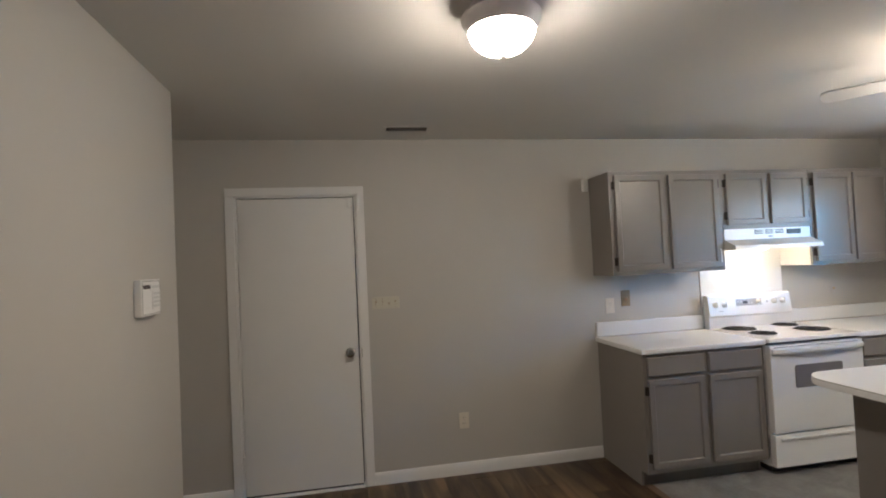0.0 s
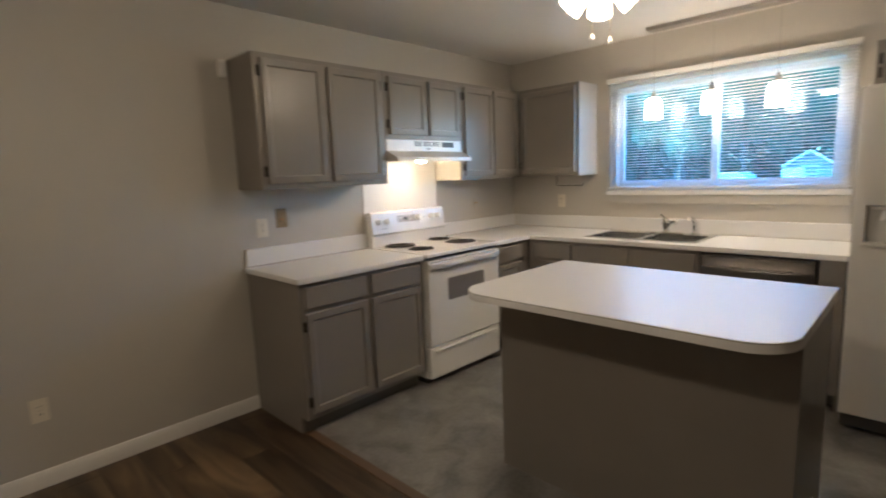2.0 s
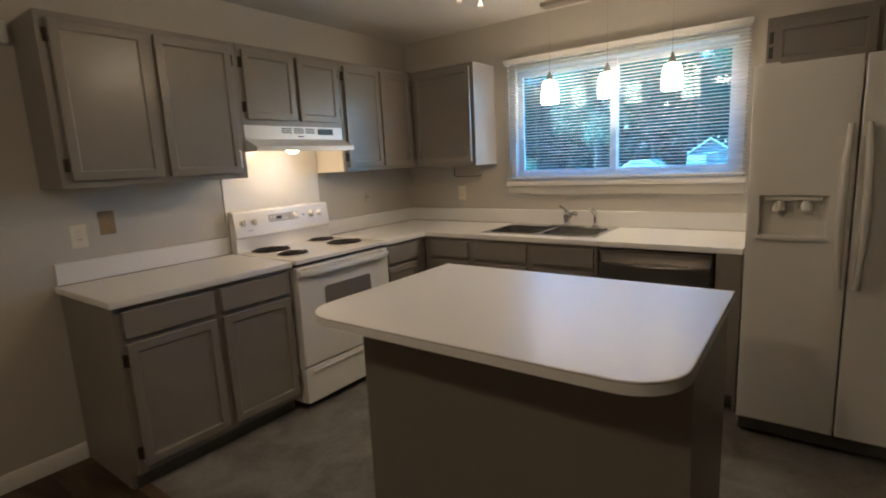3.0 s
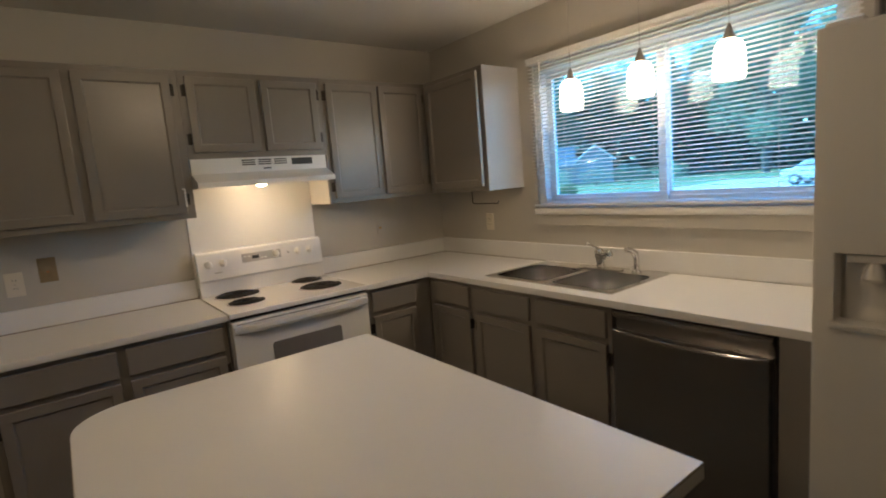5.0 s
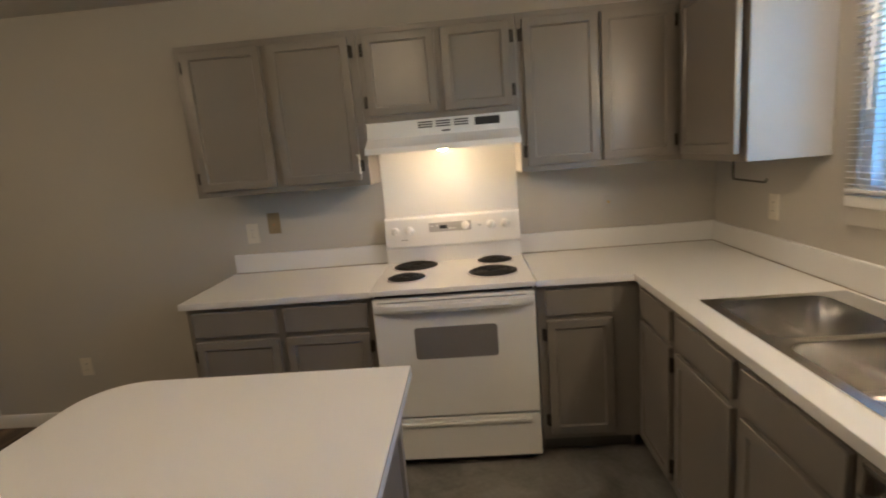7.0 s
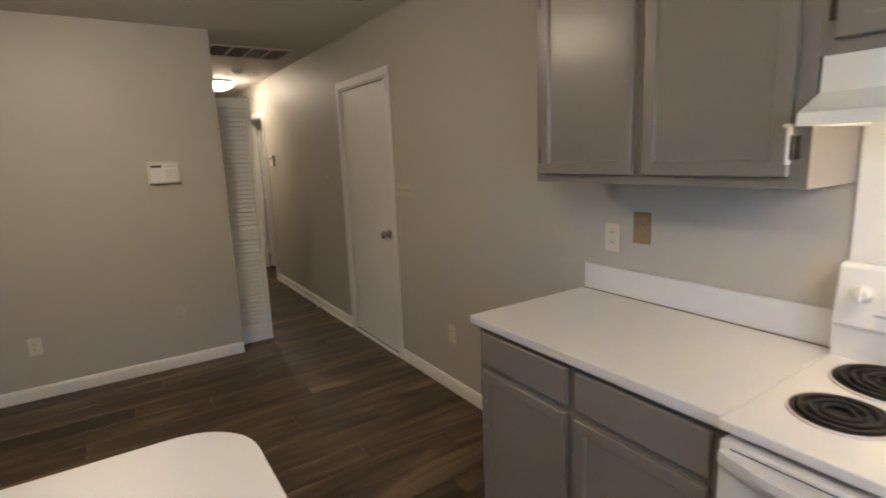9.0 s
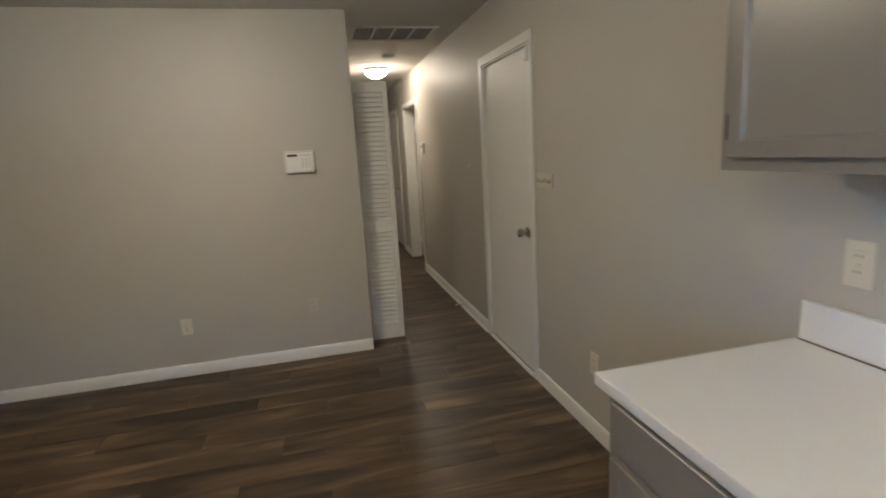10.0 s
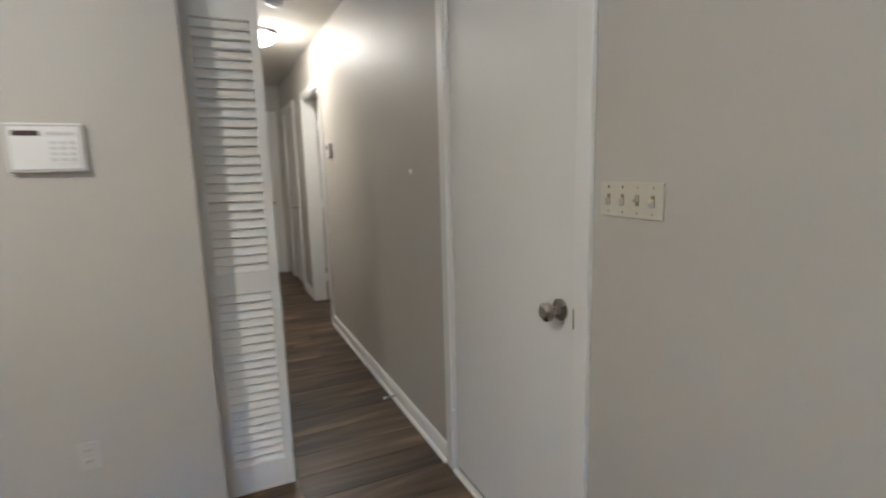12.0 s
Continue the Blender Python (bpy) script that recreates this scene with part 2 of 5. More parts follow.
def tube(bm, pts, r, segs=10, cap=True):
    """A round bar through the points; r is one radius or one for each point."""
    pts = [Vector(p) for p in pts]
    rs = r if isinstance(r, (list, tuple)) else [r] * len(pts)
    rings = []
    side = None
    for i, p in enumerate(pts):
        d = (pts[min(i + 1, len(pts) - 1)] - pts[max(i - 1, 0)]).normalized()
        if side is None:
            side = d.orthogonal().normalized()
        side = (side - d * side.dot(d)).normalized()
        up = d.cross(side)
        rings.append([bm.verts.new(p + (side * math.cos(2 * math.pi * k / segs) + up * math.sin(2 * math.pi * k / segs)) * rs[i]) for k in range(segs)])
    for a, b in zip(rings, rings[1:]):
        for k in range(segs):
            j = (k + 1) % segs
            bm.faces.new((a[k], a[j], b[j], b[k])).smooth = True
    if cap:
        bm.faces.new(rings[0][::-1])
        bm.faces.new(rings[-1])
    bmesh.ops.recalc_face_normals(bm, faces=bm.faces[:])
    return bm


def prism(bm, outline, z0, z1, bevel=0.0):
    """An upright block over a plan outline of (x, y) pairs."""
    lo = [bm.verts.new((x, y, z0)) for x, y in outline]
    hi = [bm.verts.new((x, y, z1)) for x, y in outline]
    n = len(outline)
    bm.faces.new(lo[::-1])
    top = bm.faces.new(hi)
    for i in range(n):
        bm.faces.new((lo[i], lo[(i + 1) % n], hi[(i + 1) % n], hi[i])).smooth = True
    bmesh.ops.recalc_face_normals(bm, faces=bm.faces[:])
    if bevel:
        bmesh.ops.bevel(bm, geom=list(top.edges), offset=bevel, segments=2, profile=0.6, affect="EDGES")
    return bm


def slab_cells(xs, ys, keep, z0, z1, bevel=0.0):
    """A slab made of the plan cells (i, j) for which keep is true; its outer edges can be rounded."""
    bm = bmesh.new()
    v = {}
    def vert(i, j):
        if (i, j) not in v:
            v[i, j] = bm.verts.new((xs[i], ys[j], z0))
        return v[i, j]
    for i in range(len(xs) - 1):
        for j in range(len(ys) - 1):
            if keep(i, j):
                bm.faces.new((vert(i, j), vert(i + 1, j), vert(i + 1, j + 1), vert(i, j + 1)))
    res = bmesh.ops.extrude_face_region(bm, geom=bm.faces[:])
    for g in res["geom"]:
        if isinstance(g, bmesh.types.BMVert):
            g.co.z = z1
    bmesh.ops.recalc_face_normals(bm, faces=bm.faces[:])
    if bevel:
        es = [e for e in bm.edges if len(e.link_faces) == 2 and e.calc_face_angle(0) > 1.0 and min(a.co.z for a in e.verts) > z1 - 1e-5]
        bmesh.ops.bevel(bm, geom=es, offset=bevel, segments=2, profile=0.6, affect="EDGES")
    return bm


def flatten(me):
    """Keeps broad flat faces flat: their edges to narrow bevels count as sharp."""
    area = [p.area for p in me.polygons]
    share = {}
    for p in me.polygons:
        for k in p.edge_keys:
            share.setdefault(k, []).append(p.index)
    sharp = me.attributes.get("sharp_edge") or me.attributes.new("sharp_edge", "BOOLEAN", "EDGE")
    for e in me.edges:
        f = share.get(e.key, ())
        if len(f) == 2 and max(area[f[0]], area[f[1]]) > 12 * min(area[f[0]], area[f[1]]) and me.polygons[f[0]].normal.dot(me.polygons[f[1]].normal) < 0.9999:
            sharp.data[e.index].value = True


def finish(name, bm, material, smooth=True):
    me = bpy.data.meshes.new(name)
    bm.to_mesh(me)
    bm.free()
    if smooth:
        me.set_sharp_from_angle(angle=radians(32))
        flatten(me)
    me.materials.append(material)
    return me


def part(name, bm, material, parent, label=""):
    ob = new(name, finish(name, bm, material))
    ob.parent = parent
    return tagged(ob, label)


def thing(name, label, category, m=None, group="", kind=""):
    ob = new(name)
    ob.empty_display_size = 0.05
    ob.matrix_basis = m or Matrix()
    return tagged(ob, label, category, group, kind)


def solo(name, bm, material, label, category, m=None, group="", kind=""):
    ob = new(name, finish(name, bm, material))
    ob.matrix_basis = m or Matrix()
    return tagged(ob, label, category, group, kind)


def shell(name, bm, material, label, category):
    return solo(name, bm, material, label, category, kind="structure")


# ---- the shell of the house ----
XW, XP, CH = 1.85, -3.60, 2.45      # window wall, panel wall, ceiling height
YS, XE = -6.2, -8.62                # closing wall behind the walker, end of the hall
HL = -0.97                          # the hall's other wall
T = 0.12
D0, D1, DH = -3.525, -2.705, 2.055  # opening of the white door
H0, H1 = -6.86, -6.02               # open doorway in the hall
G0, G1 = -8.28, -7.50               # closed door further along

wall = bmesh.new()
for a, b in ((XE - T, G0), (G1, H0), (H1, D0), (D1, XW + T)):
    box(wall, a, b, 0, T, 0, CH)
for a, b in ((G0, G1), (H0, H1), (D0, D1)):
    box(wall, a, b, 0, T, DH, CH)
shell("wall_north", wall, WALL, "smooth greige painted drywall", "wall")

W0, W1, WZ0, WZ1 = -2.615, -1.015, 1.250, 2.13
wall = bmesh.new()
box(wall, XW, XW + 0.15, YS - T, W0, 0, CH)
box(wall, XW, XW + 0.15, W1, 0, 0, CH)
box(wall, XW, XW + 0.15, W0, W1, 0, WZ0)
box(wall, XW, XW + 0.15, W0, W1, WZ1, CH)
shell("wall_east", wall, WALL, "greige painted wall with the kitchen window", "wall")

shell("wall_west", B(XP - T, XP, YS, HL + 0.02, 0, CH), WALL, "greige painted wall ending at the hall", "wall")
shell("wall_south", B(XP - T, XW, YS - T, YS, 0, CH), WALL, "plain greige painted closing wall", "wall")
wall = bmesh.new()
box(wall, XE, -4.95, HL - T, HL, 0, CH)
box(wall, -4.95, XP - T, HL - T, HL, 2.03, CH)
shell("wall_hall", wall, WALL, "greige painted hall wall above the closet", "wall")
shell("wall_hall_end", B(XE - T, XE, HL - T, 0, 0, CH), WALL, "greige painted end of the hall", "wall")
closet = bmesh.new()
box(closet, -5.07, XP - T, -1.75, -1.63, 0, CH)
box(closet, -5.07, -4.95, -1.63, HL - T, 0, CH)
shell("wall_closet", closet, WALL, "plain painted closet walls", "wall")
room = bmesh.new()
box(room, -8.6, -5.2, 3.0, 3.1, 0, CH)
box(room, -5.2, -5.1, T, 3.1, 0, CH)
box(room, -8.7, -8.6, T, 3.1, 0, CH)
shell("wall_side_room", room, WALL, "plain walls of the unlit side room", "wall")
ceil = bmesh.new()
box(ceil, XE - T, XW + 0.15, YS - T, T, CH, CH + 0.1)
box(ceil, -8.7, -5.1, T, 3.1, CH, CH + 0.1)
shell("ceiling", ceil, CEIL, "flat off-white painted drywall ceiling", "ceiling")

sub = bmesh.new()
box(sub, XE - T, -0.875, YS - T, T, -0.14, -0.012)
box(sub, -8.7, -5.1, T, 3.1, -0.14, -0.004)
floor = shell("floor", sub, WOOD, "dark brown wood-look plank floor", "floor")
shell("floor_kitchen", B(-0.873, XW + 0.15, YS - T, T, -0.14, 0.0), VINYL, "mottled grey stone-look vinyl kitchen floor", "floor")
shell("transition_strip", B(-0.90, -0.845, YS, -0.53, -0.004, 0.006, bevel=0.003), STRIP, "brown floor transition strip", "trim")


def baseboard(x0, y0, x1, y1, normal):
    """A moulded skirting from one plan point to another; normal points into the room."""
    d = Vector((x1 - x0, y1 - y0, 0))
    n = Vector((*normal, 0))
    prof = [(0, 0), (0.014, 0), (0.014, 0.062), (0.010, 0.074), (0.006, 0.083), (0, 0.086)]
    bm = bmesh.new()
    a = [bm.verts.new(Vector((x0, y0, 0)) + n * p + Vector((0, 0, z))) for p, z in prof]
    b = [bm.verts.new(Vector((x0, y0, 0)) + d + n * p + Vector((0, 0, z))) for p, z in prof]
    k = len(prof)
    for i in range(k):
        bm.faces.new((a[i], a[(i + 1) % k], b[(i + 1) % k], b[i]))
    bm.faces.new(a)
    bm.faces.new(b[::-1])
    bmesh.ops.recalc_face_normals(bm, faces=bm.faces[:])
    return shell("baseboard", bm, TRIM, "white painted moulded baseboard", "baseboard")


baseboard(D1 + 0.058, 0, -0.915, 0, (0, -1))
baseboard(-5.955, 0, D0 - 0.058, 0, (0, -1))
shoe = bmesh.new()
prof = [(0.0, 0.0), (0.013, 0.0), (0.012, 0.007), (0.008, 0.013), (0.0, 0.016)]
ends = [[shoe.verts.new((x, -0.0145 - a, z)) for a, z in prof] for x in (-5.955, D0 - 0.06)]
for k in range(len(prof)):
    j = (k + 1) % len(prof)
    shoe.faces.new((ends[0][k], ends[0][j], ends[1][j], ends[1][k]))
shoe.faces.new(ends[0])
shoe.faces.new(ends[1][::-1])
bmesh.ops.recalc_face_normals(shoe, faces=shoe.faces[:])
shell("trim_shoe", shoe, TRIM, "white quarter-round shoe moulding along the hall", "trim")
baseboard(G1 + 0.06, 0, H0 - 0.06, 0, (0, -1))
baseboard(XP, YS, XP, HL + 0.02, (1, 0))
baseboard(XP, YS, XW, YS, (0, 1))
baseboard(XW, YS, XW, -3.75, (-1, 0))
baseboard(XE, HL, XE, -0.86, (1, 0))


def casing(parent, x0, x1, h, y=0.0, w=0.058):
    """Mitred-looking casing on the room side, and the jamb through the wall."""
    for a, b in ((x0 - w, x0), (x1, x1 + w)):
        bm = B(a, b, y - 0.017, y, 0, h, bevel=0.004)
        part("casing", bm, TRIM, parent)
    part("casing", B(x0 - w, x1 + w, y - 0.017, y, h, h + w, bevel=0.004), TRIM, parent)
    for a, b in ((x0 - 0.001, x0 + 0.012), (x1 - 0.012, x1 + 0.001)):
        part("jamb", B(a, b, y - 0.004, y + T, 0, h), TRIM, parent)
    part("jamb", B(x0, x1, y - 0.004, y + T, h - 0.012, h + 0.001), TRIM, parent)


def knob(parent, x, y, z):
    k = part("door_knob", lathe(bmesh.new(), [(0, 0), (0.033, 0), (0.033, 0.005), (0.014, 0.011), (0.012, 0.026), (0.021, 0.034), (0.028, 0.046), (0.028, 0.058), (0.018, 0.066), (0, 0.067)], pose(x, y, z, 90)), NICKEL, parent, "satin nickel round door knob")
    return k


door = thing("door_1", "closed white flush door with a round nickel knob", "door", kind="structure")
casing(door, D0, D1, DH)
leaf = part("door_leaf", B(D0 + 0.0165, D1 - 0.019, 0.002, 0.033, 0.024, DH - 0.0195, bevel=0.002), DOORP, door)
# dark strips behind the leaf paint the shade of its right and top gaps
part("weatherstrip", B(D1 - 0.0325, D1 - 0.0122, 0.0332, 0.0343, 0.02, DH - 0.013), DARK, door, "dark strip painting the shade in the door gap")
part("weatherstrip", B(D0 + 0.032, D1 - 0.0325, 0.0332, 0.0343, DH - 0.034, DH - 0.0125), DARK, door, "dark strip painting the shade in the door gap")
knob(leaf, -2.782, 0.002, 0.940)
for z in (0.25, 1.02, 1.80):
    part("hinge", tube(bmesh.new(), [(D0 + 0.012, -0.009, z - 0.045), (D0 + 0.012, -0.009, z + 0.045)], 0.0075), TRIM, leaf, "painted-over hinge barrel")
part("contact_sensor", B(-2.762, -2.728, -0.018, -0.002, 1.962, 2.03, bevel=0.003), PLAST, leaf, "white alarm contact sensor")
part("contact_magnet", B(D1 + 0.010, D1 + 0.026, -0.031, -0.0165, 1.945, 2.03, bevel=0.003), PLAST, door, "white alarm magnet on the casing")
# small dark strip on the casing edge, level with the knob
part("latch_mark", B(D1 + 0.0005, D1 + 0.006, -0.0182, -0.0165, 0.905, 0.965), PEWTER, door, "small dark mark on the casing edge by the latch")
# unseen stops, added to block sunlight leaking round the leaf
for a, b in ((D0 + 0.011, D0 + 0.032), (D1 - 0.032, D1 - 0.011)):
    part("stop_moulding", B(a, b, 0.0345, 0.062, 0, DH - 0.012, bevel=0.003), TRIM, door)
part("stop_moulding", B(D0 + 0.032, D1 - 0.032, 0.0345, 0.062, DH - 0.034, DH - 0.012, bevel=0.003), TRIM, door)
part("threshold", B(D0 + 0.012, D1 - 0.012, -0.02, T, -0.004, 0.012, bevel=0.004), TRIM, door)
# near-black filler draws the shaded gap over the threshold
part("sweep", B(D0 + 0.018, D1 - 0.020, 0.005, 0.030, 0.0122, 0.0245), DARK, door, "dark strip painting the shade under the door")
part("strike_plate", B(D1 - 0.0135, D1 - 0.0115, -0.003, 0.02, 0.90, 0.98), NICKEL, door)

door = thing("door_2", "open doorway with a white hinged door swung inside", "door", kind="structure")
casing(door, H0, H1, DH)
leaf = part("door_leaf", B(H0 + 0.016, H0 + 0.051, T + 0.011, T + 0.80, 0.014, DH - 0.016, bevel=0.002), DOORP, door)
for z in (0.25, 1.02, 1.80):
    part("hinge", B(H0 + 0.012, H0 + 0.020, T - 0.03, T + 0.045, z - 0.045, z + 0.045, bevel=0.001, seg=1), TRIM, leaf)

door = thing("door_3", "closed white door with a small lever handle", "door", kind="structure")
casing(door, G0, G1, DH)
leaf = part("door_leaf", B(G0 + 0.015, G1 - 0.015, 0.006, 0.041, 0.014, DH - 0.016, bevel=0.002), DOORP, door)
lv = tube(bmesh.new(), [(G1 - 0.08, 0.006, 0.94), (G1 - 0.08, -0.04, 0.94), (G1 - 0.10, -0.05, 0.94), (G1 - 0.19, -0.05, 0.938)], 0.009)
part("door_handle", lv, NICKEL, leaf, "nickel lever handle")

door = thing("door_4", "closed white door at the end of the hall", "door", pose(XE, -0.45, 0, 0, 0, 90), kind="structure")
for a, b in ((-0.40, -0.345), (0.345, 0.40)):
    part("casing", B(a, b, -0.017, 0, 0, DH, bevel=0.004), TRIM, door)
part("casing", B(-0.40, 0.40, -0.017, 0, DH, DH + 0.058, bevel=0.004), TRIM, door)
leaf = part("door_leaf", B(-0.345, 0.345, -0.008, 0.0, 0.012, DH, bevel=0.002), DOORP, door)
knob(leaf, 0.27, -0.008, 0.94)


# ---- kitchen window, blinds and what lies outside ----
win = thing("window_1", "white vinyl sliding window with two panes", "window", kind="structure")
xo, xd = XW + 0.012, XW + 0.05
for a, b, c, d in ((W0, W0 + 0.055, WZ0, WZ1), (W1 - 0.055, W1, WZ0, WZ1)):
    part("window_frame", B(xo, XW + 0.13, a, b, c, d, bevel=0.004), VINYLW, win)
for c, d in ((WZ0, WZ0 + 0.030), (WZ1 - 0.055, WZ1)):
    part("window_frame", B(xo, XW + 0.13, W0 + 0.055, W1 - 0.055, c, d, bevel=0.004), VINYLW, win)
YM = -1.81
for k, (a, b, x) in enumerate(((W0 + 0.055, YM + 0.02, xd + 0.045), (YM - 0.02, W1 - 0.055, xd + 0.012))):
    sash = part("sash", slab_cells([a, a + 0.042, b - 0.042, b], [WZ0 + 0.030, WZ0 + 0.072, WZ1 - 0.097, WZ1 - 0.055], lambda i, j: not (i == 1 and j == 1), 0, 0.03, 0.004), VINYLW, win)
    sash.matrix_basis = Matrix(((0, 0, 1, x), (1, 0, 0, 0), (0, 1, 0, 0), (0, 0, 0, 1)))
    p = part("pane", B(a + 0.04, b - 0.04, WZ0 + 0.070, WZ1 - 0.095, 0.014, 0.017), GLASS, sash)
    p.visible_shadow = False
part("window_sill", B(XW - 0.022, xo, W0 - 0.02, W1 + 0.02, WZ0 - 0.040, WZ0, bevel=0.005), TRIM, win)
part("apron", B(XW - 0.014, XW, W0 - 0.01, W1 + 0.01, WZ0 - 0.107, WZ0 - 0.040, bevel=0.003), WALL, win)
for y0, y1 in ((W0, W0 + 0.004), (W1 - 0.004, W1)):
    part("reveal", B(XW, xo, y0, y1, WZ0, WZ1), TRIM, win)
part("reveal", B(XW, xo, W0, W1, WZ1 - 0.004, WZ1), TRIM, win)

blind = thing("venetian_blind", "white aluminium venetian blind with open slats", "blind", pose(XW - 0.016, (W0 + W1) / 2, WZ1 + 0.025))
half = (W1 - W0) / 2 + 0.012
part("headrail", B(-0.012, 0.014, -half - 0.004, half + 0.004, -0.030, 0.000, bevel=0.002), SLAT, blind)
part("valance", B(-0.019, -0.0155, -half - 0.008, half + 0.008, -0.020, 0.004, bevel=0.0012), SLAT, blind, "flat white valance strip")
part("channel_lip", B(-0.019, -0.0155, -half - 0.006, half + 0.006, -0.033, -0.0265, bevel=0.0012), SLAT, blind)
bm = bmesh.new()
prof = [(-0.0125, -0.0012), (-0.006, 0.0006), (0, 0.0013), (0.006, 0.0006), (0.0125, -0.0012)]
ring = [(x, z) for x, z in prof] + [(x, z - 0.0006) for x, z in prof[::-1]]
va = [bm.verts.new((x, -half, z)) for x, z in ring]
vb = [bm.verts.new((x, half, z)) for x, z in ring]
for i in range(len(ring)):
    j = (i + 1) % len(ring)
    bm.faces.new((va[i], va[j], vb[j], vb[i])).smooth = True
bmesh.ops.recalc_face_normals(bm, faces=bm.faces[:])
slat_me = finish("slat", bm, SLAT)
n_slat, pitch = 40, 0.0213
for i in range(n_slat):
    s = new("slat", slat_me)
    s.parent = blind
    s.matrix_basis = pose(0, 0, -0.036 - i * pitch, 0, 7 + random.uniform(-1.2, 1.2), random.uniform(-0.05, 0.05))
zb = -0.036 - n_slat * pitch
part("bottom_rail", B(-0.013, 0.013, -half, half, zb - 0.006, zb + 0.008, bevel=0.003), SLAT, blind)
for y in (-0.55, 0.0, 0.55):
    part("ladder_cord", tube(bmesh.new(), [(-0.0135, y, -0.02), (-0.0135, y, zb)], 0.0009, 5), SLAT, blind)
part("tilt_wand", tube(bmesh.new(), [(-0.02, half - 0.10, -0.02), (-0.022, half - 0.10, -0.62)], 0.004, 6), PLAST, blind)

# ---- outside ----
GRASS = surface("lawn_grass", (0.058, 0.078, 0.032), 0.9, var=0.5, scale=0.6, grain=0.8, bump=0.5, bscale=40)
ROAD = surface("pale_asphalt", (0.27, 0.27, 0.275), 0.9, var=0.15, scale=0.8, grain=0.3)
CONC = surface("concrete_drive", (0.36, 0.355, 0.35), 0.85, var=0.12, scale=1.2, grain=0.3)
SIDING = surface("grey_siding", (0.20, 0.195, 0.195), 0.7, var=0.08, scale=1.0)
ROOFM = surface("grey_shingle_roof", (0.15, 0.155, 0.165), 0.9, var=0.3, scale=3.0, grain=0.5)
BARK = surface("tree_bark", (0.09, 0.07, 0.055), 0.95, var=0.4, scale=9, bump=0.5, bscale=30)
LEAF = surface("tree_leaves", (0.095, 0.125, 0.085), 0.7, var=0.5, scale=0.5, grain=0.6)


def let_through(m, col, share):
    """Leaves: part of the light comes through the blade."""
    nt = m.node_tree
    tr = nt.nodes.new("ShaderNodeBsdfTranslucent")
    tr.inputs["Color"].default_value = (*col, 1)
    mx = nt.nodes.new("ShaderNodeMixShader")
    mx.inputs["Fac"].default_value = share
    nt.links.new(nt.nodes["Principled BSDF"].outputs[0], mx.inputs[1])
    nt.links.new(tr.outputs[0], mx.inputs[2])
    nt.links.new(mx.outputs[0], nt.nodes["Material Output"].inputs["Surface"])


let_through(LEAF, (0.27, 0.35, 0.24), 0.5)
CARP = surface("silver_car_paint", (0.45, 0.46, 0.48), 0.25, metal=0.6, var=0.03)
TYRE = surface("tyre_rubber", (0.02, 0.02, 0.02), 0.85, var=0.2)
GZ = -0.55
shell("ground", B(XW + 0.4, 400, -300, 300, GZ - 0.5, GZ), GRASS, "mown green lawn reaching to the trees", "ground")
shell("road", B(31, 45, -150, 16, GZ - 0.1, GZ + 0.03), ROAD, "broad pale asphalt street end beyond the lawn", "road")
shell("driveway", B(17.0, 31, 2.5, 9.5, GZ - 0.1, GZ + 0.035), CONC, "pale concrete driveway crossing the lawn", "driveway")


def tree(x, y, h, r, seed):
    rnd = random.Random(seed)
    t = thing("tree", "leafy deciduous tree with a dark green crown", "tree", pose(x, y, GZ), group="trees across the street")
    bm = bmesh.new()
    tube(bm, [(0, 0, -0.1), (0.05, 0, h * 0.2), (0.1, 0.08, h * 0.45), (0.1, 0.15, h * 0.75)], [0.42, 0.34, 0.25, 0.1], 9)
    for k in range(6):
        a = k * 1.05 + rnd.random()
        z = h * rnd.uniform(0.28, 0.5)
        tube(bm, [(0.05, 0.05, z), (math.cos(a) * r * 0.35, math.sin(a) * r * 0.35, z + h * 0.12), (math.cos(a) * r * 0.7, math.sin(a) * r * 0.7, z + h * 0.2)], [0.09, 0.06, 0.025], 6)
    part("trunk", bm, BARK, t)
    verts, faces = [], []
    clumps = []
    for k in range(44):
        a, u = rnd.uniform(0, 6.283), rnd.uniform(-1, 1)
        q = math.sqrt(1 - u * u) * rnd.uniform(0.45, 1.0)
        clumps.append((math.cos(a) * q * r, math.sin(a) * q * r, h * 0.62 + u * h * 0.36, rnd.uniform(0.9, 1.9)))
    for cx, cy, cz, cr in clumps:
        for k in range(250):
            v = Vector((rnd.gauss(0, 1), rnd.gauss(0, 1), rnd.gauss(0, 1))).normalized() * cr * rnd.uniform(0.5, 1.1)
            p = Vector((cx, cy, cz)) + v
            s = rnd.uniform(0.10, 0.24)
            d1 = Vector((rnd.gauss(0, 1), rnd.gauss(0, 1), rnd.gauss(0, 0.6))).normalized() * s
            d2 = d1.orthogonal().normalized() * s * 0.6
            i = len(verts)
            verts += [p - d1, p + d2, p + d1, p - d2]
            faces.append((i, i + 1, i + 2, i + 3))
    me = bpy.data.meshes.new("crown")
    me.from_pydata(verts, [], faces)
    me.materials.append(LEAF)
    c = new("crown", me)
    c.parent = t
    return t


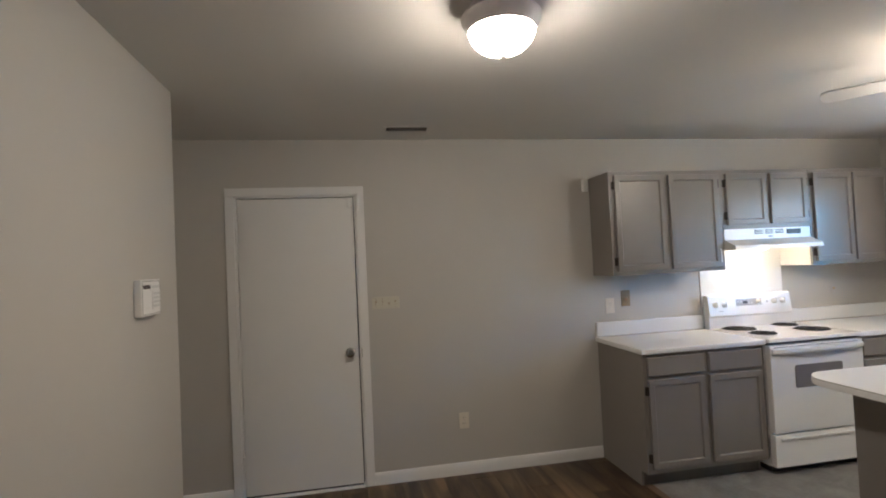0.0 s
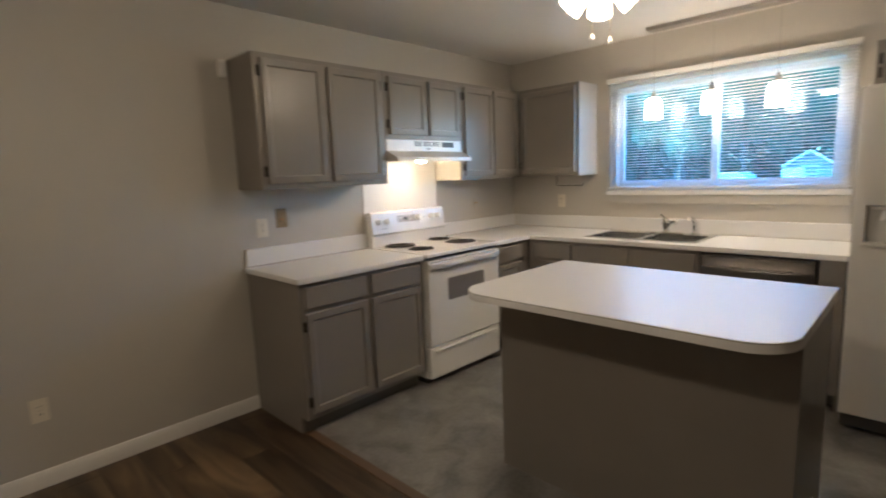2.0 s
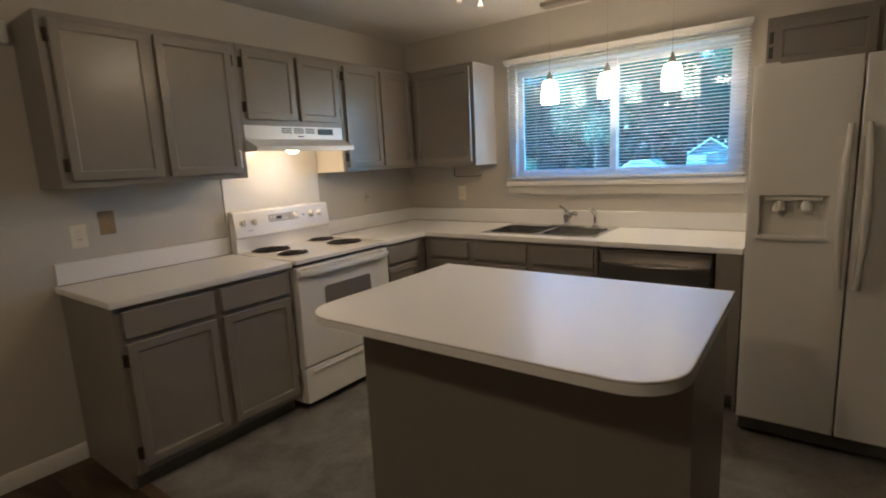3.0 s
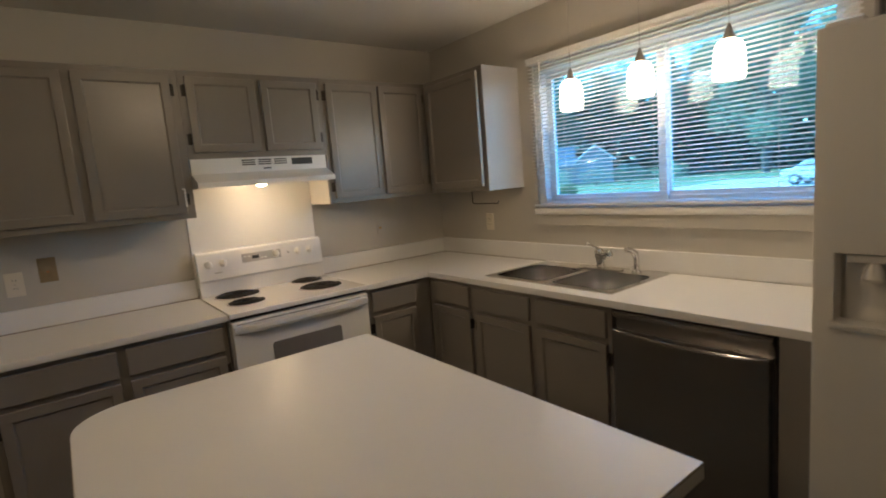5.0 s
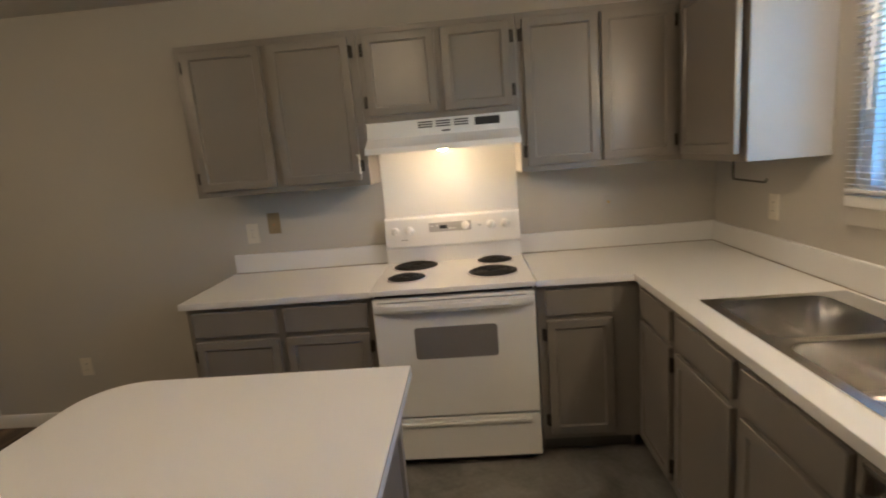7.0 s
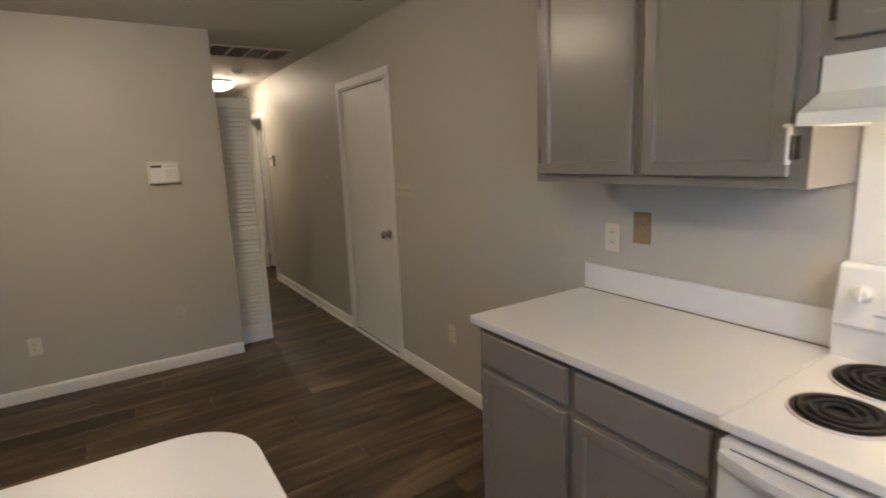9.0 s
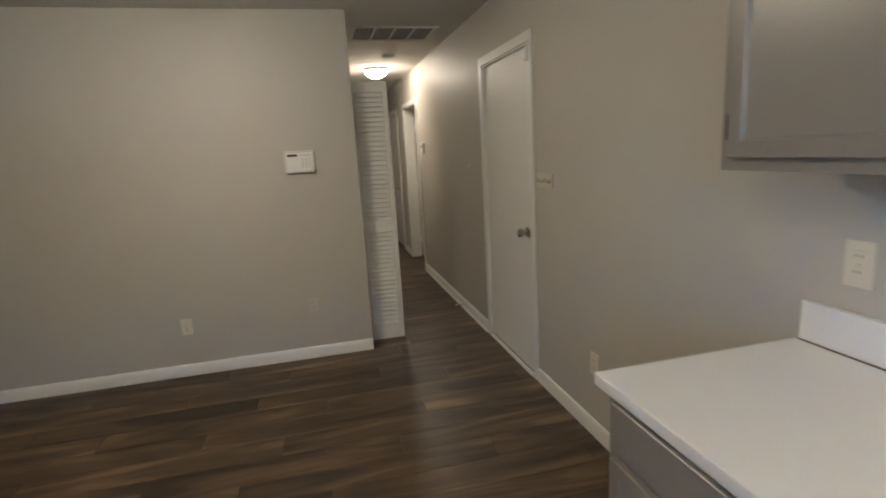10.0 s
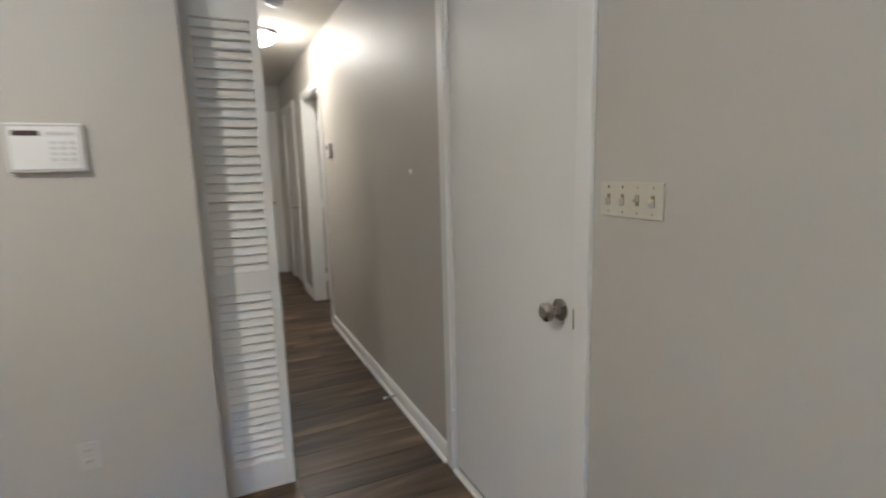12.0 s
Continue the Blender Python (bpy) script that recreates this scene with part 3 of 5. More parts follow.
trees = [tree(58, -6, 17, 5.5, 1), tree(66, 9, 19, 6.2, 2)]
for k in range(34):
    rnd = random.Random(40 + k)
    az = -22 + (k % 17) * 5.2 + rnd.uniform(-1.5, 1.5)
    d = rnd.uniform(62, 70) if k < 17 else rnd.uniform(74, 84)
    x, y = d * math.cos(radians(az)), d * math.sin(radians(az)) - 3
    if k < 17 and 22 < az < 62:
        x, y = x * 1.26, y * 1.26
    copy_thing(trees[k % 2], pose(x, y, GZ, 0, 0, rnd.uniform(0, 360)))
rnd = random.Random(77)
verts, faces = [], []
for k in range(52000):
    az, d = radians(rnd.uniform(-30, 72)), rnd.uniform(76, 92)
    hmax = 14 + 2.5 * math.sin(az * 9) + 2 * math.sin(az * 23 + 1)
    p = Vector((d * math.cos(az), d * math.sin(az), GZ + rnd.uniform(0, 1) ** 1.3 * hmax))
    s = rnd.uniform(0.3, 0.75)
    d1 = Vector((rnd.gauss(0, 1), rnd.gauss(0, 1), rnd.gauss(0, 1))).normalized() * s
    d2 = d1.orthogonal().normalized() * s * 0.7
    i = len(verts)
    verts += [p - d1, p + d2, p + d1, p - d2]
    faces.append((i, i + 1, i + 2, i + 3))
me = bpy.data.meshes.new("far_woods")
me.from_pydata(verts, [], faces)
me.materials.append(LEAF)
tagged(new("far_woods", me), "dark green undergrowth of the far wood edge", "woods", kind="stuff")


def shrub(x, y, r, h, seed, leaf, label):
    rnd = random.Random(seed)
    t = thing("shrub", label, "shrub", pose(x, y, GZ), group="shrubs on the lawn")
    bm = bmesh.new()
    for k in range(7):
        a = k * 0.9 + rnd.random()
        tube(bm, [(0, 0, -0.05), (math.cos(a) * r * 0.3, math.sin(a) * r * 0.3, h * 0.4), (math.cos(a) * r * 0.6, math.sin(a) * r * 0.6, h * rnd.uniform(0.6, 0.85))], [0.03, 0.02, 0.008], 5)
    part("stems", bm, BARK, t)
    verts, faces = [], []
    for k in range(900):
        v = Vector((rnd.gauss(0, 1), rnd.gauss(0, 1), rnd.gauss(0, 1))).normalized() * rnd.uniform(0.55, 1.05)
        p = Vector((v.x * r, v.y * r, max(0.03, h * 0.52 + v.z * h * 0.5)))
        s = rnd.uniform(0.05, 0.12)
        d1 = Vector((rnd.gauss(0, 1), rnd.gauss(0, 1), rnd.gauss(0, 0.7))).normalized() * s
        d2 = d1.orthogonal().normalized() * s * 0.6
        i = len(verts)
        verts += [p - d1, p + d2, p + d1, p - d2]
        faces.append((i, i + 1, i + 2, i + 3))
    me = bpy.data.meshes.new("foliage")
    me.from_pydata(verts, [], faces)
    me.materials.append(leaf)
    c = new("foliage", me)
    c.parent = t
    return t


BUSH = surface("yellow_green_leaves", (0.11, 0.13, 0.045), 0.7, var=0.4, scale=0.8, grain=0.5)
let_through(BUSH, (0.22, 0.26, 0.09), 0.4)
shrub(29.4, 20.6, 0.8, 1.0, 3, BUSH, "yellow-green rounded shrub on the lawn")
front = shrub(47.6, 31.0, 1.9, 2.0, 4, LEAF, "dark green shrub beside the house front")
for x, y, rz in ((48.8, 27.6, 40), (50.2, 24.0, 130), (45.2, 34.6, 220)):
    copy_thing(front, pose(x, y, GZ, 0, 0, rz))


def roof_plates(along, a0, a1, c, w, eave, peak):
    """Two sloped slabs over a block; along: 'x' or 'y' is the ridge's axis, c its middle line, w half its width."""
    bm = bmesh.new()
    e = 0.35
    for sgn in (-1, 1):
        drop = (peak - eave) * e / w
        q = [(a0 - e, c + sgn * (w + e), eave - drop), (a1 + e, c + sgn * (w + e), eave - drop), (a1 + e, c, peak), (a0 - e, c, peak)]
        q = q if along == "x" else [(b, a, z) for a, b, z in q]
        lo = [bm.verts.new(p) for p in q]
        hi = [bm.verts.new((p[0], p[1], p[2] + 0.14)) for p in q]
        bm.faces.new(lo)
        bm.faces.new(hi)
        for k in range(4):
            bm.faces.new((lo[k], lo[(k + 1) % 4], hi[(k + 1) % 4], hi[k]))
    bmesh.ops.recalc_face_normals(bm, faces=bm.faces[:])
    return bm


def house_window(h, yy, x, w=0.6):
    f = part("window", slab_cells([yy - w, yy - w + 0.08, yy + w - 0.08, yy + w], [0.7, 0.78, 1.52, 1.6], lambda i, j: not (i == 1 and j == 1), 0, 0.06), TRIM, h)
    f.matrix_basis = Matrix(((0, 0, 1, x - 0.05), (1, 0, 0, 0), (0, 1, 0, 0), (0, 0, 0, 1)))
    part("pane", B(yy - w + 0.06, yy + w - 0.06, 0.76, 1.54, 0.02, 0.03), OVENG, f)


def house(m, label, long_wing, w, eave, peak):
    """A gabled front block, its face towards local -x, and for the larger house a long wing beside it."""
    h = thing("house", label, "house", m, group="houses across the street")
    bm = B(0, 7, -w, w, 0, eave)
    f = [bm.verts.new(p) for p in ((0, -w, eave), (0, w, eave), (0, 0, peak))]
    g = [bm.verts.new(p) for p in ((7, -w, eave), (7, w, eave), (7, 0, peak))]
    bm.faces.new(f)
    bm.faces.new(g)
    bmesh.ops.recalc_face_normals(bm, faces=bm.faces[:])
    part("wall", bm, SIDING, h)
    part("roof", roof_plates("x", 0, 7, 0, w, eave, peak), ROOFM, h)
    for sgn in (-1, 1):
        part("fascia", tube(bmesh.new(), [(-0.37, sgn * (w + 0.35), eave - 0.2), (-0.37, 0, peak + 0.07)], 0.1, 4), TRIM, h, "white gable fascia board")
    house_window(h, 0.0, 0, 0.7)
    if long_wing:
        part("wall", B(1.5, 8.5, w + 0.01, 17, 0, 2.5), SIDING, h)
        part("roof", roof_plates("y", w + 0.3, 17, 5.0, 3.5, 2.5, 5.0), ROOFM, h)
        for yy in (4.6, 9.5, 12.0, 15.0):
            house_window(h, yy, 1.5, 0.75)
        part("door", B(1.44, 1.52, 6.6, 7.6, 0.1, 2.2, bevel=0.01), TRIM, h)
        for yy in (5.8, 8.4):
            part("porch_post", B(0.7, 0.85, yy - 0.08, yy + 0.08, 0, 2.35), TRIM, h)
    return h


house(pose(54, 35.6, GZ, 0, 0, 40), "grey siding house with a long wing and gabled front", True, 2.2, 3.0, 4.7)
house(pose(57, 5.7, GZ, 0, 0, 5), "small grey outbuilding with a gabled roof", False, 1.8, 1.75, 2.95)


def car(m):
    c = thing("parked_car", "pale saloon car parked at the street", "car", m, group="parked cars")
    bm = bmesh.new()
    side = [(-2.1, 0.35), (-2.15, 0.75), (-1.75, 0.95), (-1.0, 1.0), (-0.45, 1.42), (0.75, 1.42), (1.45, 1.0), (2.1, 0.9), (2.15, 0.4)]
    a = [bm.verts.new((x, -0.82, z)) for x, z in side]
    b = [bm.verts.new((x, 0.82, z)) for x, z in side]
    n = len(side)
    bm.faces.new(a)
    bm.faces.new(b[::-1])
    for i in range(n):
        bm.faces.new((a[i], a[(i + 1) % n], b[(i + 1) % n], b[i]))
    bmesh.ops.recalc_face_normals(bm, faces=bm.faces[:])
    bmesh.ops.bevel(bm, geom=bm.edges[:], offset=0.06, segments=2, profile=0.6, affect="EDGES")
    body = part("body", bm, CARP, c)
    for s in (-1, 1):
        part("window", prism(bmesh.new(), [(-0.85, 1.03), (-0.4, 1.36), (0.7, 1.36), (1.25, 1.03)], 0, 0.01), OVENG, body).matrix_basis = Matrix(((1, 0, 0, 0), (0, 0, 1, s * 0.825 - 0.005), (0, 1, 0, 0), (0, 0, 0, 1)))
    for x in (-1.35, 1.35):
        for y in (-0.78, 0.78):
            w = part("wheel", lathe(bmesh.new(), [(0, -0.09), (0.2, -0.09), (0.31, -0.09), (0.33, -0.06), (0.33, 0.06), (0.31, 0.09), (0.2, 0.09), (0, 0.09)], pose(x, y, 0.33, 90), 20), TYRE, c)
            part("rim", lathe(bmesh.new(), [(0, -0.1), (0.19, -0.1), (0.19, 0.1), (0, 0.1)], pose(x, y, 0.33, 90), 16), CARP, w)
    return c


copy_thing(car(pose(34.5, 6.2, GZ + 0.035, 0, 0, 82)), pose(52.5, 6.2, GZ, 0, 0, 8))


# ---- kitchen cabinets ----
def door_mesh(w, h, t=0.021, stile=0.052):
    """A cabinet door: rounded edges, a framed border and a sunk panel. Front towards -y, base corner at the origin."""
    bm = B(0, w, -t, 0, 0, h, bevel=0.005, seg=3)
    front = max((f for f in bm.faces if f.normal.y < -0.9), key=lambda f: f.calc_area())
    bmesh.ops.inset_region(bm, faces=[front], thickness=stile - 0.005, depth=0)
    bmesh.ops.inset_region(bm, faces=[front], thickness=0.009, depth=-0.009)
    bmesh.ops.inset_region(bm, faces=[front], thickness=0.006, depth=-0.0005)
    return bm


def put_door(cab, x, z, w, h, y, hinge=0, name="door"):
    """hinge: -1 on its left edge, 1 on its right edge, 0 for none."""
    d = part(name, door_mesh(w, h), CAB, cab)
    d.matrix_basis = pose(x, y, z)
    if hinge:
        hx = -0.004 if hinge < 0 else w + 0.004
        for hz in (0.07, h - 0.07):
            bm = tube(bmesh.new(), [(hx, -0.012, hz - 0.029), (hx, -0.012, hz + 0.029)], 0.0062, 8)
            x0, x1 = (hx - 0.015, hx + 0.002) if hinge < 0 else (hx - 0.002, hx + 0.015)
            box(bm, x0, x1, -0.006, 0.0005, hz - 0.028, hz + 0.028, bevel=0.0015, seg=1)
            part("hinge", bm, BRONZE, d, "dark bronze hinge")
    return d


def drawer(cab, x, z, w, h, y, name="drawer_front"):
    d = part(name, B(0, w, -0.019, 0, 0, h, bevel=0.006, seg=3), CAB, cab)
    d.matrix_basis = pose(x, y, z)


def base_unit(label, m, w, fronts, depth=0.60):
    """fronts: (x, width, hinge) of each door, with a drawer front above it."""
    c = thing("base_cabinet", label, "cabinet", m, group="base cabinets")
    bm = bmesh.new()
    for a, b in ((0, 0.018), (w - 0.018, w)):
        prism_side = [(0, -0.005), (0.0, -depth + 0.08), (0.10, -depth + 0.08), (0.10, -depth), (0.882, -depth), (0.882, -0.005)]
        lo = [bm.verts.new((a, y, z)) for z, y in prism_side]
        hi = [bm.verts.new((b, y, z)) for z, y in prism_side]
        bm.faces.new(lo)
        bm.faces.new(hi)
        for i in range(6):
            bm.faces.new((lo[i], lo[(i + 1) % 6], hi[(i + 1) % 6], hi[i]))
    box(bm, 0.018, w - 0.018, -depth + 0.018, -0.005, 0.10, 0.12)
    box(bm, 0.018, w - 0.018, -0.02, -0.005, 0.12, 0.882)
    bmesh.ops.recalc_face_normals(bm, faces=bm.faces[:])
    part("body", bm, CABSIDE, c)
    ff = B(0.0005, w - 0.0005, -depth - 0.001, -depth + 0.018, 0.10, 0.8815, bevel=0.001)
    part("face_frame", ff, CAB, c)
    part("toe_kick", B(0.018, w - 0.018, -depth + 0.078, -depth + 0.09, 0, 0.10), KICK, c)
    for x, dw, hinge in fronts:
        put_door(c, x, 0.135, dw, 0.575, -depth - 0.002, hinge)
        drawer(c, x, 0.735, dw, 0.122, -depth - 0.002)
    return c


def wall_unit(label, m, w, z0, z1, fronts, depth=0.303, side=None):
    c = thing("wall_cabinet", label, "cabinet", m @ pose(0, 0, z0), group="wall cabinets")
    h = z1 - z0
    bm = bmesh.new()
    box(bm, 0, 0.016, -depth + 0.018, -0.002, 0, h)
    box(bm, w - 0.016, w, -depth + 0.018, -0.002, 0, h)
    box(bm, 0.016, w - 0.016, -depth + 0.018, -0.002, h - 0.016, h)
    box(bm, 0.016, w - 0.016, -depth + 0.018, -0.002, 0.018, 0.034)
    box(bm, 0.016, w - 0.016, -0.012, -0.002, 0.034, h - 0.016)
    part("body", bm, side or CABSIDE, c)
    part("face_frame", B(-0.0005, w + 0.0005, -depth - 0.001, -depth + 0.018, 0, h, bevel=0.001), CAB, c)
    for x, dw, hinge in fronts:
        put_door(c, x, 0.030, dw, h - 0.062, -depth - 0.002, hinge)
    return c


U0, U1 = 1.388, 2.137
EAST = pose(XW, 0, 0, 0, 0, -90)   # along the window wall: local x runs towards -y

base_unit("grey painted base cabinet with two drawers and doors", pose(-0.912, 0, 0), 0.907, ((0.030, 0.412, -1), (0.478, 0.405, 1)))
base_unit("grey painted narrow base cabinet beside the stove", pose(0.767, 0, 0), 0.466, ((0.038, 0.305, -1),))
base_unit("grey painted base cabinet at the counter's inner corner", EAST @ pose(0.61, 0, 0), 0.405, ((0.06, 0.335, 1),), depth=0.618)
base_unit("grey painted sink base cabinet with two doors", EAST @ pose(1.016, 0, 0), 0.92, ((0.045, 0.405, -1), (0.50, 0.400, 1)), depth=0.618)
ep = thing("end_panel", "grey painted filler panel between dishwasher and refrigerator", "panel", EAST @ pose(2.575, 0, 0))
part("panel", B(0, 0.018, -0.616, -0.005, 0, 0.882, bevel=0.002), CAB, ep)
part("panel", B(0.104, 0.122, -0.616, -0.005, 0, 0.882, bevel=0.002), CAB, ep)
part("filler_strip", B(0, 0.122, -0.636, -0.617, 0.10, 0.881, bevel=0.002), CAB, ep)
part("toe_kick", B(0.019, 0.103, -0.55, -0.538, 0, 0.10), KICK, ep)

c = wall_unit("grey painted wall cabinet with two raised-frame doors", pose(-0.914, 0, 0), 0.909, U0, U1, ((0.036, 0.396, -1), (0.468, 0.402, 1)))
worn = [o for o in c.children if o.name.startswith("door")][1]
part("bare_patch", B(0.395, 0.4035, -0.0215, -0.004, 0.03, 0.125, bevel=0.001, seg=1), TRIM, worn, "white spot of bare primer on the door edge")
part("bare_patch", B(0.388, 0.4035, -0.0216, -0.019, 0.118, 0.126), TRIM, worn)
wall_unit("short grey wall cabinet over the range hood", pose(-0.003, 0, 0), 0.766, 1.690, U1, ((0.030, 0.348, -1), (0.410, 0.328, 1)))
c = wall_unit("grey painted corner wall cabinet, cream unpainted end", pose(0.765, 0, 0), 0.775, U0, U1, ((0.030, 0.352, -1), (0.398, 0.340, 1)))
part("end_skin", B(-0.003, 0, -0.284, -0.002, 0.0, 0.292), CABIN, c, "cream unpainted cabinet end")
c = wall_unit("grey wall cabinet, pale end, door slightly ajar beside the window", EAST @ pose(0.306, 0, 0), 0.588, U0, U1, ((0.04, 0.537, -1),), depth=0.309)
ajar = next(o for o in c.children if o.name.startswith("door"))
ajar.matrix_basis = ajar.matrix_basis @ pose(0, 0, 0, 0, 0, -2.2)
part("end_skin", B(0.5885, 0.592, -0.309, -0.002, 0.0, U1 - U0), surface("pale_cabinet_end", (0.34, 0.335, 0.335), 0.4, var=0.04, scale=5), c, "pale painted cabinet end")
wall_unit("grey wall cabinet above the refrigerator", EAST @ pose(2.725, 0, 0), 0.92, 1.80, 2.075, ((0.03, 0.415, -1), (0.465, 0.415, 1)), depth=0.32)

holder = solo("paper_towel_holder", tube(bmesh.new(), [(0.02, 0, -0.002), (0.02, 0, -0.075), (0.022, -0.01, -0.085), (0.02, -0.24, -0.085), (0.02, -0.25, -0.07)], 0.004, 8), BRONZE, "dark wire towel holder under the wall cabinet", "holder", pose(1.60, -0.64, U0))
# ---- countertops ----
CT, CB = 0.914, 0.882
top = thing("countertop", "short white laminate countertop with backsplash", "countertop", pose(-0.93, 0, CB))
part("slab", B(0, 0.928, -0.635, -0.001, 0, CT - CB, bevel=0.005), LAM, top)
part("backsplash", B(0.012, 0.928, -0.021, -0.001, CT - CB + 0.0025, 0.142, bevel=0.003), LAM, top)
top = thing("countertop", "L-shaped white laminate countertop with a cut-out sink", "countertop", pose(0, 0, CB))
SX0, SX1, SY0, SY1 = 1.292, 1.80, -1.90, -1.075
xs, ys = [0.768, 1.205, SX0 + 0.012, SX1 - 0.012, XW - 0.001], [-2.70, SY0 + 0.012, SY1 - 0.012, -0.635, -0.001]
part("slab", slab_cells(xs, ys, lambda i, j: (i > 0 or j == 3) and not (i == 2 and j == 1), 0, CT - CB, 0.005), LAM, top)
part("backsplash", B(0.764, XW - 0.001, -0.021, -0.001, CT - CB + 0.0025, 0.142, bevel=0.003), LAM, top)
part("backsplash", B(XW - 0.021, XW - 0.001, -2.70, -0.0215, CT - CB + 0.0025, 0.142, bevel=0.003), LAM, top)

CAULK = surface("brown_old_caulk", (0.16, 0.115, 0.07), 0.7, var=0.3, scale=30, grain=0.3)
short_top = next(o for o in scene.objects if o.name == "countertop")
part("caulk_line", B(0.012, 0.927, -0.0245, -0.0212, CT - CB - 0.001, CT - CB + 0.0035), CAULK, short_top, "brown caulk line along the backsplash")
part("caulk_line", B(0.765, XW - 0.0245, -0.0245, -0.0212, CT - CB - 0.001, CT - CB + 0.003), CAULK, top, "brown caulk line along the backsplash")
part("caulk_line", B(XW - 0.0245, XW - 0.0212, -1.05, -0.0245, CT - CB - 0.001, CT - CB + 0.003), CAULK, top, "brown caulk line along the backsplash")
part("caulk_line", B(XW - 0.0245, XW - 0.0212, -2.70, -1.05, CT - CB - 0.001, CT - CB + 0.0015), CAULK, top)

# ---- sink and taps ----
sink = thing("double_sink", "stainless steel double-bowl drop-in sink", "sink", pose(0, 0, CT))
ym = (SY0 + SY1) / 2
ix0, ix1 = SX0 + 0.035, SX1 - 0.10
part("rim", slab_cells([SX0, ix0, ix1, SX1], [SY0, SY0 + 0.03, ym - 0.014, ym + 0.014, SY1 - 0.03, SY1], lambda i, j: not (i == 1 and j in (1, 3)), 0.0005, 0.005, 0.002), STEEL, sink)


def bowl(x0, x1, y0, y1, d):
    bm = B(x0, x1, y0, y1, -d, 0.004)
    up = [f for f in bm.faces if f.normal.z > 0.9]
    bmesh.ops.delete(bm, geom=up, context="FACES")
    vert = [e for e in bm.edges if abs(e.verts[0].co.z - e.verts[1].co.z) > 0.05]
    bmesh.ops.bevel(bm, geom=vert, offset=0.06, segments=5, profile=0.5, affect="EDGES")
    low = [e for e in bm.edges if all(v.co.z < -d + 1e-4 for v in e.verts) and len(e.link_faces) == 2]
    bmesh.ops.bevel(bm, geom=low, offset=0.028, segments=4, profile=0.5, affect="EDGES")
    bmesh.ops.reverse_faces(bm, faces=bm.faces[:])
    for f in bm.faces:
        f.smooth = True
    return bm


for a, b in ((SY0 + 0.03, ym - 0.014), (ym + 0.014, SY1 - 0.03)):
    bw = part("bowl", bowl(ix0, ix1, a, b, 0.17), STEEL, sink)
    part("drain", lathe(bmesh.new(), [(0, -0.168), (0.03, -0.1665), (0.045, -0.165), (0.05, -0.168)], pose((ix0 + ix1) / 2, (a + b) / 2, 0), 24), CHROME, bw)
    for sx in (0, 1):
        for sy in (0, 1):
            cx, cy = (ix0, ix1)[sx], (a, b)[sy]
            dx, dy = (1, -1)[sx], (1, -1)[sy]
            pts = [(cx, cy)] + [(cx + dx * 0.06 * (1 - math.cos(t)), cy + dy * 0.06 * (1 - math.sin(t))) for t in [i * math.pi / 10 for i in range(6)]]
            part("corner_web", prism(bmesh.new(), pts, 0.001, 0.005), STEEL, bw)

tap = thing("faucet", "chrome single-lever kitchen faucet", "faucet", pose(1.738, -1.535, CT + 0.005))
part("deck_plate", B(-0.028, 0.028, -0.125, 0.125, 0, 0.010, bevel=0.004), CHROME, tap)
part("body", lathe(bmesh.new(), [(0.026, 0.008), (0.025, 0.02), (0.021, 0.03), (0.022, 0.055), (0.026, 0.08), (0.026, 0.098), (0.021, 0.112), (0.010, 0.119), (0, 0.12)], pose(0, 0, 0, 0, -6), 24), CHROME, tap)
part("spout", tube(bmesh.new(), [(-0.004, -0.010, 0.060), (-0.008, -0.030, 0.082), (-0.012, -0.050, 0.098), (-0.016, -0.066, 0.100), (-0.018, -0.074, 0.090), (-0.018, -0.076, 0.078)], [0.018, 0.017, 0.015, 0.014, 0.013, 0.013], 14), CHROME, tap, "stubby chrome spout")
lever = part("lever", tube(bmesh.new(), [(-0.010, 0.0, 0.110), (-0.040, 0.002, 0.130), (-0.095, 0.004, 0.152)], [0.010, 0.0065, 0.006], 10), CHROME, tap)
part("lever_tip", lathe(bmesh.new(), [(0, -0.011), (0.008, -0.008), (0.011, 0), (0.008, 0.008), (0, 0.011)], pose(-0.099, 0.004, 0.154), 14), CHROME, lever)
spr = thing("sink_sprayer", "chrome side sprayer with an angled head", "sprayer", pose(1.762, -1.735, CT + 0.005))
part("base", lathe(bmesh.new(), [(0.024, 0), (0.024, 0.008), (0.016, 0.014), (0.015, 0.03)], None, 20), CHROME, spr)
part("head", tube(bmesh.new(), [(0, 0, 0.025), (0, 0, 0.07), (-0.004, 0.002, 0.095), (-0.035, 0.012, 0.12), (-0.06, 0.02, 0.124)], [0.013, 0.014, 0.017, 0.015, 0.014], 12), CHROME, spr)

# ---- dishwasher ----
dw = thing("dishwasher", "dark stainless dishwasher with a bowed pocket handle", "dishwasher", EAST @ pose(1.945, 0, 0))
part("body", B(0, 0.618, -0.58, -0.02, 0.02, 0.87), KICK, dw)
panel = part("door", B(0.006, 0.612, -0.602, -0.581, 0.12, 0.868, bevel=0.004), STEELD, dw)
bm = bmesh.new()
pocket = [(-0.630, 0.868), (-0.637, 0.862), (-0.636, 0.852), (-0.626, 0.838), (-0.613, 0.815), (-0.606, 0.790), (-0.608, 0.770), (-0.603, 0.766), (-0.603, 0.868)]
ends = [[bm.verts.new((x, y, z)) for y, z in pocket] for x in (0.007, 0.611)]
for k in range(len(pocket)):
    j = (k + 1) % len(pocket)
    bm.faces.new((ends[0][k], ends[0][j], ends[1][j], ends[1][k])).smooth = k < 6
bm.faces.new(ends[0])
